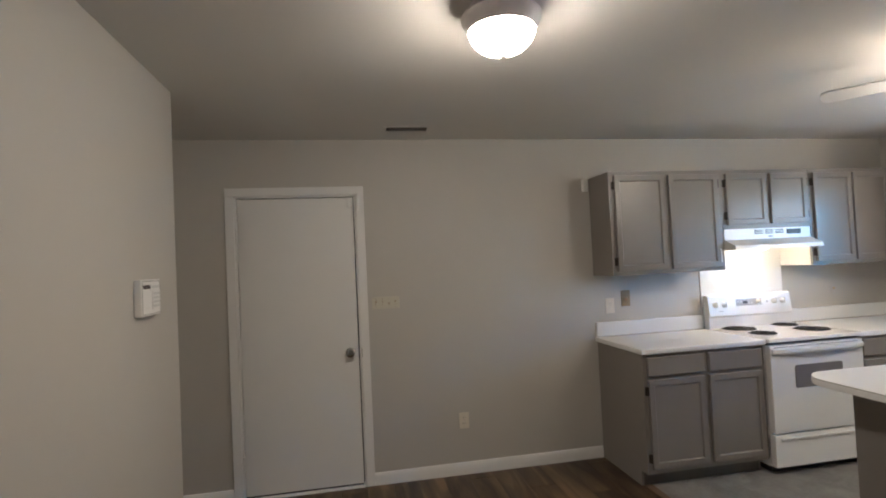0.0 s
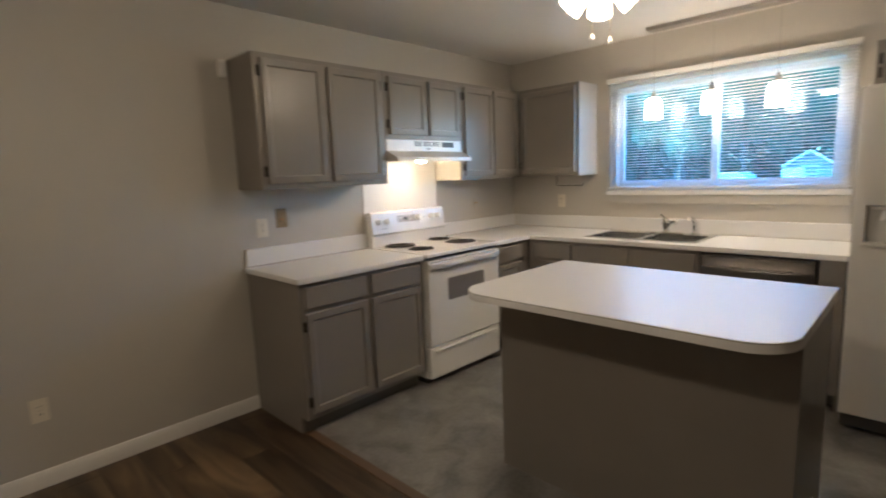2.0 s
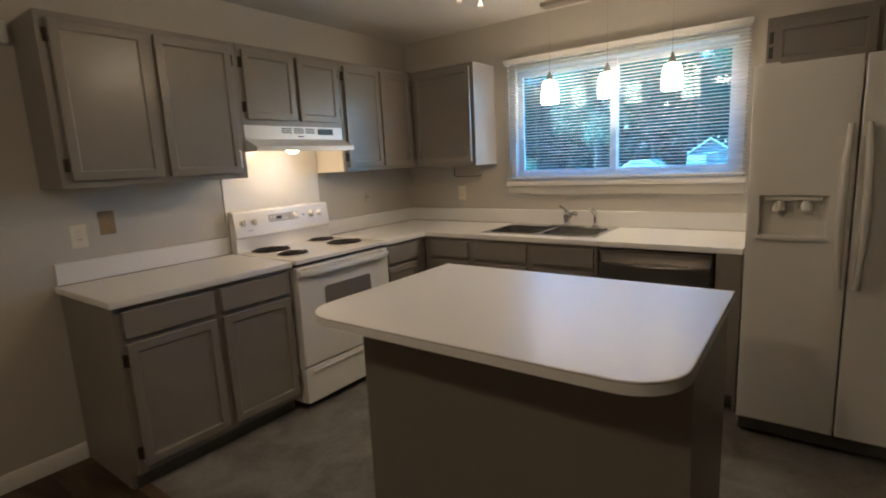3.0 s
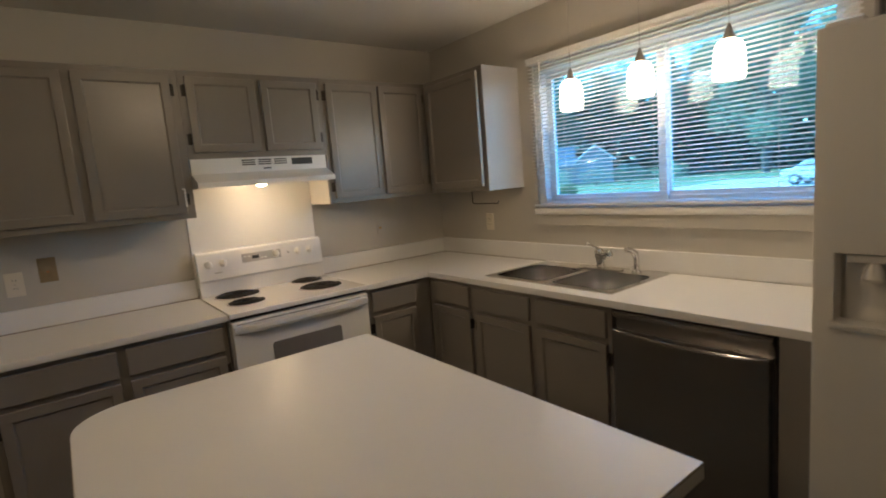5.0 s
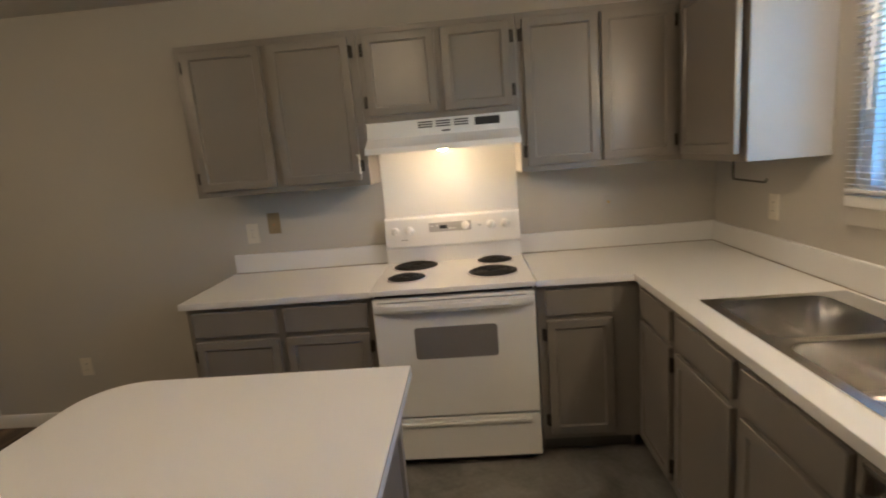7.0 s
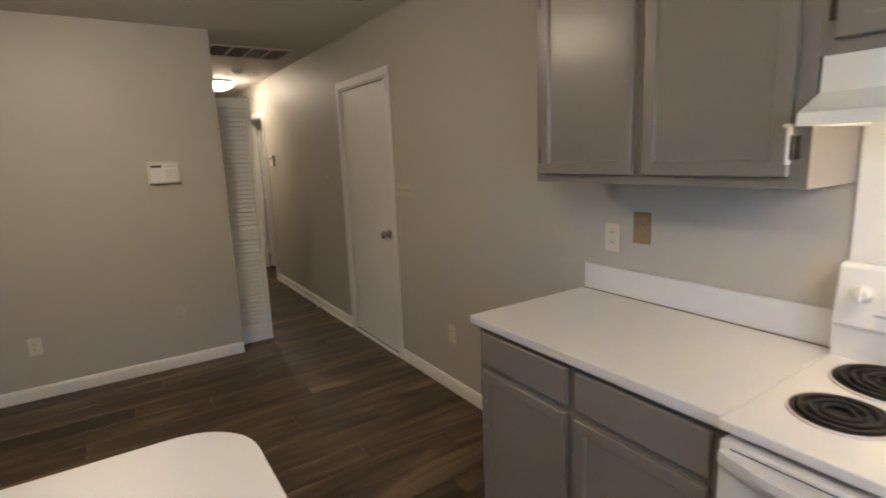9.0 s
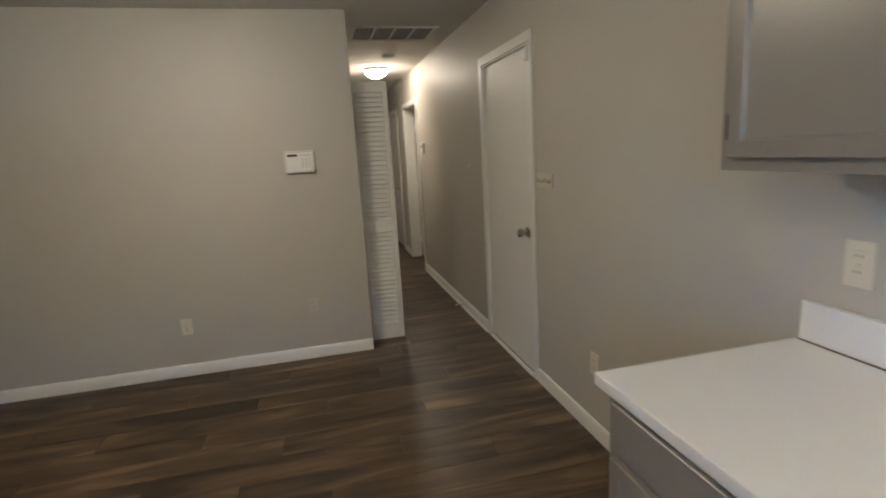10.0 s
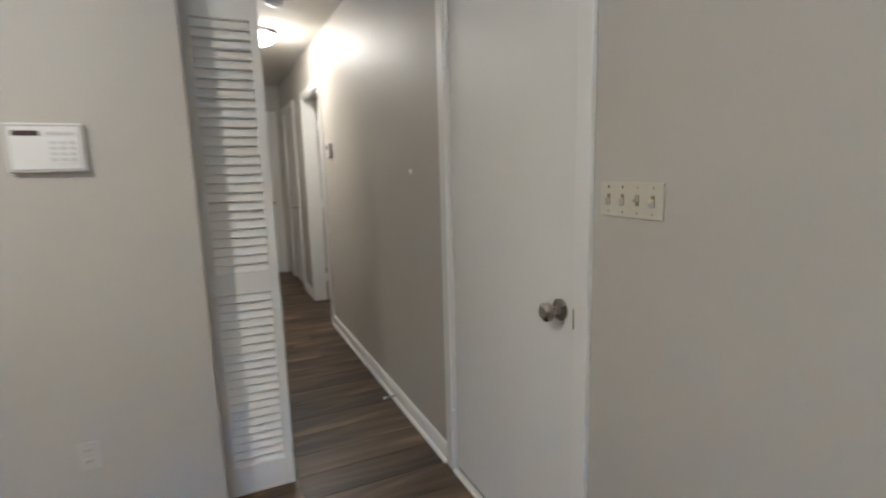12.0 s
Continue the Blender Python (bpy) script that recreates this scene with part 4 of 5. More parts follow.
bm.faces.new(ends[1][::-1])
bmesh.ops.recalc_face_normals(bm, faces=bm.faces[:])
# paler steel than the front: the pocket's reflections are put into its colour
part("pocket", bm, surface("brightened_pocket_steel", (0.40, 0.38, 0.36), 0.26, metal=0.9, var=0.05, scale=3, rvar=0.04), panel, "hollow steel pocket above the handle lip")
part("kick_plate", B(0.006, 0.612, -0.575, -0.56, 0.01, 0.115), KICK, dw)
part("control_edge", B(0.010, 0.608, -0.628, -0.590, 0.8685, 0.873), DARK, panel, "dark control edge")
# the front sheet bows out into a lip under a finger pocket
bm = bmesh.new()
rows = []
for i in range(21):
    u = i / 20
    x, d = 0.010 + 0.592 * u, 0.034 * (1 - (2 * u - 1) ** 2) ** 0.8
    sag = 0.004 * math.sin(math.pi * u)
    sec = [(-0.604, 0.786), (-0.638 - d * 0.85, 0.794), (-0.642 - d, 0.792), (-0.645 - d, 0.784), (-0.643 - d * 0.86, 0.768), (-0.641 - d * 0.45, 0.735), (-0.640 - d * 0.12, 0.69), (-0.640, 0.64), (-0.640, 0.135), (-0.604, 0.128)]
    rows.append([bm.verts.new((x, y, z - sag if z > 0.6 else z)) for y, z in sec])
for p, q in zip(rows, rows[1:]):
    for k in range(len(p) - 1):
        bm.faces.new((p[k], p[k + 1], q[k + 1], q[k])).smooth = True
for r in (rows[0], rows[-1]):
    bm.faces.new(r)
bmesh.ops.recalc_face_normals(bm, faces=bm.faces[:])
part("pocket_handle", bm, STEELD, panel, "brushed steel sheet bowed into a finger pocket")
# added pale tube along the edge, a highlight line for the dark sheet
lip = []
for i in range(21):
    u = i / 20
    lip.append((0.010 + 0.592 * u, -0.6425 - 0.034 * (1 - (2 * u - 1) ** 2) ** 0.8, 0.7915 - 0.004 * math.sin(math.pi * u)))
part("lip", tube(bmesh.new(), lip, 0.0042, 8), STEEL, panel, "pale steel strip painting the highlight on the pocket's lip")

# ---- stove ----
st = thing("electric_stove", "white electric coil stove with a backguard", "stove", pose(0.001, 0, 0))
SW = 0.760
part("body", B(0.004, SW - 0.004, -0.60, -0.03, 0.05, 0.893), ENAM, st)
cook = part("cooktop", B(0, SW, -0.655, -0.03, 0.893, 0.919, bevel=0.006, seg=3), ENAM, st)
bg = bmesh.new()
side = [(-0.028, 0.90), (-0.085, 0.918), (-0.085, 1.005), (-0.095, 1.015), (-0.075, 1.168), (-0.060, 1.178), (-0.028, 1.178)]
lo = [bg.verts.new((0.002, y, z)) for y, z in side]
hi = [bg.verts.new((SW - 0.002, y, z)) for y, z in side]
bg.faces.new(lo)
bg.faces.new(hi)
for i in range(len(side)):
    bg.faces.new((lo[i], lo[(i + 1) % len(side)], hi[(i + 1) % len(side)], hi[i]))
bmesh.ops.recalc_face_normals(bg, faces=bg.faces[:])
bmesh.ops.bevel(bg, geom=bg.edges[:], offset=0.004, segments=2, profile=0.6, affect="EDGES")
guard = part("backguard", bg, ENAM, st)
tilt = math.degrees(math.atan2(0.02, 0.153))
def on_guard(x, z):
    y = -0.095 + (z - 1.015) * 0.02 / 0.153
    return pose(x, y, z, 90 - tilt)
p = part("control_panel", B(-0.118, 0.118, -0.026, 0.026, 0, 0.003, bevel=0.0014), GREYP, guard, "grey control panel")
p.matrix_basis = on_guard(0.370, 1.112)
q = part("clock", B(-0.02, 0.02, -0.010, 0.010, 0.003, 0.0045), DARK, p, "dark clock display")
q.matrix_basis = pose(-0.038, 0.0, 0)
for dx in (-0.10, -0.075, 0.0, 0.022):
    q = part("button", B(-0.007, 0.007, -0.003, 0.003, 0.003, 0.0042), PLAST, p)
    q.matrix_basis = pose(dx, 0.008 if dx < 0 else -0.010, 0)
kp = [(0, 0.026), (0.012, 0.026), (0.017, 0.022), (0.019, 0.006), (0.023, 0.004), (0.024, 0)]
for x, z in ((0.062, 1.103), (0.143, 1.103), (0.598, 1.108), (0.676, 1.108), (0.455, 1.113)):
    k = part("knob", lathe(bmesh.new(), kp, None, 20), PLAST, guard)
    k.matrix_basis = on_guard(x, z)
    q = part("grip", B(-0.004, 0.004, -0.020, 0.020, 0.018, 0.034, bevel=0.002), PLAST, k)
k = part("indicator_lamp", lathe(bmesh.new(), [(0, 0.004), (0.004, 0.003), (0.005, 0)], None, 10), DARK, guard)
k.matrix_basis = on_guard(0.535, 1.108)
k = part("badge", B(-0.020, 0.020, -0.003, 0.003, 0, 0.0012), GREYP, guard)
k.matrix_basis = on_guard(0.110, 1.052)
for x, y, r in ((0.172, -0.19, 0.118), (0.150, -0.44, 0.092), (0.603, -0.165, 0.092), (0.580, -0.425, 0.118)):
    dp = part("drip_pan", lathe(bmesh.new(), [(0, 0.9205), (r * 0.6, 0.9208), (r * 0.93, 0.9220), (r, 0.9240), (r + 0.006, 0.9235), (r + 0.007, 0.919)], pose(x, y, 0), 36), COIL, cook, "blackened drip pan")
    ring_bm = lathe(bmesh.new(), [(r + 0.003, 0.9238), (r + 0.006, 0.9250), (r + 0.009, 0.9232), (r + 0.009, 0.919)], pose(x, y, 0), 36)
    part("trim_ring", ring_bm, RINGM, dp, "thin metal trim ring")
    pts = []
    turns = 4 if r > 0.1 else 3
    for i in range(turns * 22 + 1):
        a = i / 22 * 2 * math.pi
        rr = 0.02 + (r - 0.026) * i / (turns * 22)
        pts.append((x + rr * math.cos(a), y + rr * math.sin(a), 0.927))
    part("coil", tube(bmesh.new(), pts, 0.0052, 6), COIL, dp, "dark burner coil")
od = part("oven_door", B(0.006, SW - 0.006, -0.655, -0.602, 0.282, 0.872, bevel=0.007, seg=3), ENAM, st)
ow = []
for (cx, cz), a0 in zip(((0.205, 0.592), (0.558, 0.592), (0.558, 0.715), (0.205, 0.715)), (180, 270, 0, 90)):
    ow += [(cx + 0.016 * math.cos(radians(a0 + t)), cz + 0.016 * math.sin(radians(a0 + t))) for t in (0, 30, 60, 90)]
g = part("oven_window", prism(bmesh.new(), ow, 0, 0.003), OVENG, od, "grey glass oven window")
g.matrix_basis = Matrix(((1, 0, 0, 0), (0, 0, -1, -0.6545), (0, 1, 0, 0), (0, 0, 0, 1)))
bm = bmesh.new()
n = 16
prev = None
for i in range(n + 1):
    x = 0.012 + (SW - 0.024) * i / n
    bow = 0.030 * min(1.0, math.sin(math.pi * i / n) * 2.2)
    ringv = [bm.verts.new((x, -0.656 - bow + a, 0.835 + b)) for a, b in ((0.018, -0.022), (-0.006, -0.020), (-0.014, -0.004), (-0.012, 0.016), (0.018, 0.020))]
    if prev:
        for k in range(5):
            bm.faces.new((prev[k], prev[(k + 1) % 5], ringv[(k + 1) % 5], ringv[k])).smooth = True
    else:
        bm.faces.new(ringv)
    prev = ringv
bm.faces.new(prev[::-1])
bmesh.ops.recalc_face_normals(bm, faces=bm.faces[:])
part("handle", bm, ENAM, od, "white bowed oven handle")
part("vent_slot", B(0.03, SW - 0.05, -0.6558, -0.6535, 0.8575, 0.8605), DARK, od, "thin dark vent slot over the handle")
# solid dark block draws the shade between oven door and cooktop
part("vent_gap", B(0.012, SW - 0.012, -0.62, -0.602, 0.874, 0.892), DARK, st, "dark block painting the shaded gap below the cooktop")
dr = part("storage_drawer", B(0.006, SW - 0.006, -0.650, -0.602, 0.052, 0.270, bevel=0.006, seg=3), ENAM, st)
part("drawer_lip", B(0.05, SW - 0.05, -0.662, -0.648, 0.232, 0.250, bevel=0.005, seg=3), ENAM, dr)
part("plinth", B(0.03, SW - 0.03, -0.58, -0.05, 0, 0.05), DARK, st)
bs = thing("splash_panel", "white splash panel on the wall behind the stove", "panel", pose(0.002, 0, 0.93))
part("sheet", B(0.0, 0.758, -0.006, -0.001, 0, 0.73, bevel=0.001), ENAM, bs)
for a, b in ((-0.003, 0.0), (0.758, 0.761)):
    part("edge_strip", B(a, b, -0.007, -0.0005, 0.085, 0.73), RINGM, bs, "thin dark edge strip")

# ---- range hood ----
hood = thing("range_hood", "white under-cabinet range hood with its light on", "hood", pose(0, 0, 1.535))
bm = bmesh.new()
side = [(-0.003, 0.03), (-0.003, 0.154), (-0.302, 0.154), (-0.305, 0.075), (-0.407, 0.028), (-0.411, 0.0), (-0.397, 0.0), (-0.380, 0.03)]
lo = [bm.verts.new((0.002, y, z)) for y, z in side]
hi = [bm.verts.new((0.758, y, z)) for y, z in side]
bm.faces.new(lo)
bm.faces.new(hi)
for i in range(len(side)):
    bm.faces.new((lo[i], lo[(i + 1) % len(side)], hi[(i + 1) % len(side)], hi[i]))
bmesh.ops.recalc_face_normals(bm, faces=bm.faces[:])
for a, b in ((0.002, 0.012), (0.748, 0.758)):
    box(bm, a, b, -0.40, -0.003, 0.0, 0.032)
hb = part("body", bm, ENAM, hood)
for a in (0.262, 0.352, 0.442):
    for k in range(3):
        part("louvre", B(a, a + 0.072, -0.3075, -0.302, 0.112 + k * 0.012, 0.118 + k * 0.012), DARK, hb)
part("switch_panel", B(0.545, 0.668, -0.3085, -0.302, 0.104, 0.142), DARK, hb, "black switch panel")
part("badge", B(0.378, 0.42, -0.3085, -0.303, 0.088, 0.095), DARK, hb)
globe = [(0.0, -0.030), (0.012, -0.028), (0.022, -0.022), (0.029, -0.012), (0.032, 0.0), (0.029, 0.010), (0.020, 0.016), (0.014, 0.018)]
part("light_bulb", lathe(bmesh.new(), globe, pose(0.372, -0.245, 0.019) @ Matrix.Diagonal((1.1, 1.9, 1.0, 1.0)), 28), HOODL, hood, "lit warm bulb under the hood")
part("grease_filter", B(0.10, 0.66, -0.17, -0.02, 0.024, 0.0295, bevel=0.002), STEEL, hood, "grey metal grease filter")

# ---- refrigerator ----
fr = thing("refrigerator", "white side-by-side refrigerator with a door dispenser", "refrigerator", EAST @ pose(2.718, 0, 0))
FF = -0.85
part("cabinet", B(0.006, 0.906, FF + 0.075, -0.04, 0.03, 1.755, bevel=0.006), FRIDGE, fr)
def fridge_door(x0, x1, hole=None):
    if hole:
        a, b, c, d = hole
        bm = slab_cells([x0, a, b, x1], [0.10, c, d, 1.775], lambda i, j: not (i == 1 and j == 1), 0, 0.068, 0.010)
        bm.transform(Matrix(((1, 0, 0, 0), (0, 0, -1, FF + 0.068), (0, 1, 0, 0), (0, 0, 0, 1))))
    else:
        bm = B(x0, x1, FF, FF + 0.068, 0.10, 1.775, bevel=0.010, seg=3)
    return bm


def bar_handle(x, sgn):
    pts = []
    for i in range(13):
        u = i / 12
        pts.append((x + sgn * 0.012 * math.sin(math.pi * u), FF - 0.012 - 0.045 * math.sin(math.pi * u) ** 0.6, 0.80 + 0.70 * u))
    return tube(bmesh.new(), pts, [0.012 + 0.006 * math.sin(math.pi * i / 12) for i in range(13)], 10)


HX0, HX1, HZ0, HZ1 = 0.055, 0.305, 1.012, 1.200
fd = part("door", fridge_door(0.004, 0.388, (HX0, HX1, HZ0, HZ1)), FRIDGE, fr)
part("handle", bar_handle(0.362, -1), FRIDGE, fd, "long white bowed handle")
bm = bmesh.new()
box(bm, HX0 - 0.002, HX1 + 0.002, FF + 0.058, FF + 0.066, HZ0 - 0.002, HZ1 + 0.002)
disp = part("dispenser_recess", bm, FRIDGE, fd, "recessed ice and water dispenser")
part("tray", B(HX0 - 0.012, HX1 + 0.012, FF - 0.014, FF + 0.05, HZ0 - 0.012, HZ0 + 0.006, bevel=0.005), FRIDGE, disp)
part("hood", B(HX0 + 0.02, HX1 - 0.02, FF + 0.012, FF + 0.05, HZ1 - 0.022, HZ1 - 0.002, bevel=0.004), FRIDGE, disp)
for x in (0.13, 0.23):
    part("paddle", lathe(bmesh.new(), [(0.012, 0), (0.022, -0.02), (0.027, -0.042), (0.024, -0.05), (0, -0.05)], pose(x, FF + 0.034, HZ1 - 0.022), 16), FRIDGE, disp)
part("label_plate", B(0.125, 0.235, FF - 0.001, FF + 0.002, 1.262, 1.285, bevel=0.0008), PLAST, fd)
fd = part("door", fridge_door(0.394, 0.908), FRIDGE, fr)
part("handle", bar_handle(0.420, 1), FRIDGE, fd, "long white bowed handle")
part("hinge_cover", B(0.02, 0.10, FF + 0.01, FF + 0.12, 1.756, 1.785, bevel=0.006), FRIDGE, fr)
part("hinge_cover", B(0.81, 0.89, FF + 0.01, FF + 0.12, 1.756, 1.785, bevel=0.006), FRIDGE, fr)
part("grille", B(0.01, 0.902, FF + 0.05, FF + 0.075, 0.02, 0.095, bevel=0.003), KICK, fr, "dark toe grille")
for x in (0.05, 0.86):
    part("foot", lathe(bmesh.new(), [(0, 0), (0.02, 0), (0.018, 0.03), (0, 0.03)], pose(x, FF + 0.12, 0), 12), DARK, fr)

# ---- island ----
isl = thing("kitchen_island", "grey kitchen island with a white rounded countertop", "island", pose(0, 0, 0))
IX0, IX1, IY0, IY1, R = -0.645, 0.287, -2.765, -1.500, 0.15
body = bmesh.new()
box(body, -0.400, 0.235, -2.752, -1.568, 0.0, CB + 0.004)
part("body", body, CABSIDE, isl)
ol = [(IX1, IY0), (IX1, IY1)]
for cx, cy, a0 in ((IX0 + R, IY1 - R, 90), (IX0 + R, IY0 + R, 180)):
    ol += [(cx + R * math.cos(radians(a0 + t)), cy + R * math.sin(radians(a0 + t))) for t in range(0, 91, 9)]
part("countertop", prism(bmesh.new(), ol, CB + 0.004, CT + 0.006, bevel=0.004), LAM, isl, "white laminate top with rounded corners")
SEAM = surface("brown_laminate_seam", (0.20, 0.17, 0.14), 0.6, var=0.15, scale=20)
rim = [(x, y, CT + 0.0015) for x, y in ol] + [(ol[0][0], ol[0][1], CT + 0.0015)]
part("edge_seam", tube(bmesh.new(), rim, 0.0011, 5), SEAM, isl, "thin brown seam along the laminate edge")
for k in range(3):
    d = part("door", door_mesh(0.37, 0.70), CAB, isl)
    d.matrix_basis = pose(0.237, -2.735 + k * 0.39, 0.12, 0, 0, 90)

# ---- lamps ----
def bowl_light(name, label, x, y, rings, r, z0, deep, shade):
    """rings: the turned profile of the metal pan; the bowl hangs from height z0 with radius r."""
    l = thing(name, label, "ceiling light", pose(x, y, CH))
    part("ring", lathe(bmesh.new(), rings, None, 48), RINGM, l, "brushed pewter ring")
    prof = [(r * math.cos(t), z0 - deep * math.sin(t)) for t in [i * math.pi / 2 / 9 for i in range(10)]]
    prof[-1] = (0, prof[-1][1])
    part("glass_bowl", lathe(bmesh.new(), prof, None, 40), shade, l, "lit frosted glass bowl")
    part("finial", lathe(bmesh.new(), [(0, 0), (0.012, 0), (0.014, -0.008), (0.007, -0.016), (0, -0.02)], pose(0, 0, prof[-1][1] + 0.002), 16), RINGM, l)
    return l


bowl_light("ceiling_light", "flush dome ceiling light with a pewter ring, lit", -2.19, -1.935, [(0, -0.001), (0.105, -0.001), (0.112, -0.018), (0.134, -0.040), (0.144, -0.054), (0.141, -0.068), (0.128, -0.090), (0.121, -0.104), (0.116, -0.104), (0.116, -0.08)], 0.118, -0.100, 0.084, SHADE_D)
bowl_light("hall_light", "small flush dome light on the hall ceiling, lit", -6.0, -0.45, [(0, -0.001), (0.135, -0.001), (0.140, -0.012), (0.136, -0.026), (0.128, -0.032), (0.124, -0.032), (0.124, -0.02)], 0.126, -0.028, 0.085, SHADE_H)

FX, FY = 0.02, -1.85
BLADE = surface("pale_fan_blade", (0.50, 0.49, 0.47), 0.5, var=0.05, scale=6)
fan = thing("ceiling_fan", "white ceiling fan with four blades and tulip lights", "ceiling fan", pose(FX, FY, CH))
part("canopy", lathe(bmesh.new(), [(0, 0), (0.075, 0), (0.07, -0.03), (0.04, -0.05), (0, -0.05)], None, 28), PLAST, fan)
part("motor_housing", lathe(bmesh.new(), [(0.03, -0.045), (0.10, -0.06), (0.12, -0.085), (0.12, -0.14), (0.09, -0.165), (0.05, -0.175), (0, -0.175)], None, 36), PLAST, fan)
part("fitter", lathe(bmesh.new(), [(0.05, -0.172), (0.055, -0.195), (0.045, -0.215), (0.02, -0.235), (0, -0.24)], None, 24), BRASS, fan, "aged brass light fitter")
for k in range(4):
    a = 128 + 90 * k
    bl = bmesh.new()
    outl = [(0.16, -0.045), (0.22, -0.060), (0.50, -0.068), (0.53, -0.050), (0.54, 0.0), (0.53, 0.050), (0.50, 0.068), (0.22, 0.060), (0.16, 0.045)]
    prism(bl, outl, -0.003, 0.003)
    b = part("blade", bl, BLADE, fan)
    b.matrix_basis = pose(0, 0, -0.150, 0, 0, a) @ pose(0, 0, 0, 11, 0, 0)
    irn = part("blade_iron", B(0.10, 0.21, -0.018, 0.018, -0.010, -0.004, bevel=0.002), BRASS, b)
for k in range(4):
    a = radians(28 + 90 * k)
    d = Vector((math.cos(a), math.sin(a), 0))
    arm = part("lamp_arm", tube(bmesh.new(), [d * 0.03 + Vector((0, 0, -0.205)), d * 0.06 + Vector((0, 0, -0.205)), d * 0.078 + Vector((0, 0, -0.22))], 0.012, 10), BRASS, fan)
    m = Matrix.Translation(d * 0.072 + Vector((0, 0, -0.212))) @ Vector((0, 0, -1)).rotation_difference((d * 0.95 + Vector((0, 0, -1))).normalized()).to_matrix().to_4x4()
    part("glass_shade", lathe(bmesh.new(), [(0.020, -0.004), (0.030, -0.016), (0.045, -0.040), (0.053, -0.068), (0.054, -0.090), (0.056, -0.098), (0.050, -0.096), (0.0, -0.084)], m, 24), SHADE_F, arm, "lit frosted tulip shade")
for dx, dy, z in ((-0.035, 0.02, -0.415), (0.03, -0.035, -0.43)):
    ch = part("pull_chain", tube(bmesh.new(), [(dx, dy, -0.22), (dx, dy, z)], 0.0014, 5), BRASS, fan)
    part("chain_knob", lathe(bmesh.new(), [(0, 0.012), (0.005, 0.008), (0.012, -0.012), (0.010, -0.018), (0, -0.02)], pose(dx, dy, z), 12), PLAST, ch)

pend = thing("pendant_bar_light", "three-lamp pendant light hung from a pewter ceiling bar", "pendant light", pose(1.665, -1.843, CH))
part("ceiling_bar", B(-0.045, 0.045, -0.445, 0.445, -0.028, -0.001, bevel=0.006), PEWTER, pend, "brushed pewter ceiling bar")
for y in (0.397, -0.002, -0.394):
    lamp = part("pendant", lathe(bmesh.new(), [(0.004, -0.424), (0.010, -0.438), (0.019, -0.464), (0.026, -0.486), (0.0, -0.486)], pose(0, y, -0.02), 24), PEWTER, pend, "pewter pendant cap")
    part("rod", tube(bmesh.new(), [(0, y, -0.025), (0, y, -0.45)], 0.0014, 8), PEWTER, lamp)
    part("glass_shade", lathe(bmesh.new(), [(0.023, -0.485), (0.042, -0.494), (0.052, -0.512), (0.057, -0.545), (0.060, -0.606), (0.0585, -0.636), (0.055, -0.643), (0.050, -0.640), (0.049, -0.630)], pose(0, y, -0.02), 32), SHADE_P, lamp, "lit white glass pendant shade")
    part("bulb", lathe(bmesh.new(), [(0.049, -0.631), (0.040, -0.636), (0.020, -0.639), (0, -0.640)], pose(0, y, -0.02), 28), MOUTH, lamp, "glowing bulb in the shade's mouth")

# ---- ceiling fittings ----
v = thing("ceiling_vent", "narrow white ceiling register with dark slots", "vent", pose(-2.35, -0.29, CH))
part("frame", slab_cells([-0.16, -0.135, 0.135, 0.16], [-0.06, -0.045, 0.045, 0.06], lambda i, j: not (i == 1 and j == 1), -0.004, -0.0005, 0), CEIL, v)
part("backing", B(-0.135, 0.135, -0.045, 0.045, -0.002, -0.0005), KICK, v)
for k in range(3):
    part("slat", B(-0.135, 0.135, -0.0008, 0.0008, -0.006, 0.003), PEWTER, v).matrix_basis = pose(0, -0.022 + k * 0.022, -0.004, -35)
v = thing("return_grille", "large white return air grille in the hall ceiling", "vent", pose(-4.28, -0.52, CH))
part("frame", slab_cells([-0.235, -0.205, 0.205, 0.235], [-0.345, -0.315, 0.315, 0.345], lambda i, j: not (i == 1 and j == 1), -0.010, -0.0005, 0), CEIL, v)
part("backing", B(-0.205, 0.205, -0.315, 0.315, -0.004, -0.0005), DARK, v)
for y in (-0.16, 0.0, 0.16):
    part("rail", B(-0.205, 0.205, y - 0.008, y + 0.008, -0.010, -0.004), CEIL, v)
bm = B(-0.205, 0.205, -0.006, 0.006, -0.0012, 0.0)
sm = finish("slat", bm, CEIL)
for k in range(24):
    s = new("slat", sm)
    s.parent = v
    s.matrix_basis = pose(0, -0.30 + k * 0.026, -0.006, 50)
s = thing("smoke_detector", "round white smoke detector on the hall ceiling", "smoke detector", pose(-5.2, -0.42, CH))
part("base", lathe(bmesh.new(), [(0, 0), (0.062, 0), (0.062, -0.012), (0, -0.012)], None, 28), PLAST, s)
part("cover", lathe(bmesh.new(), [(0.058, -0.012), (0.054, -0.03), (0.035, -0.04), (0, -0.042)], None, 28), PLAST, s)

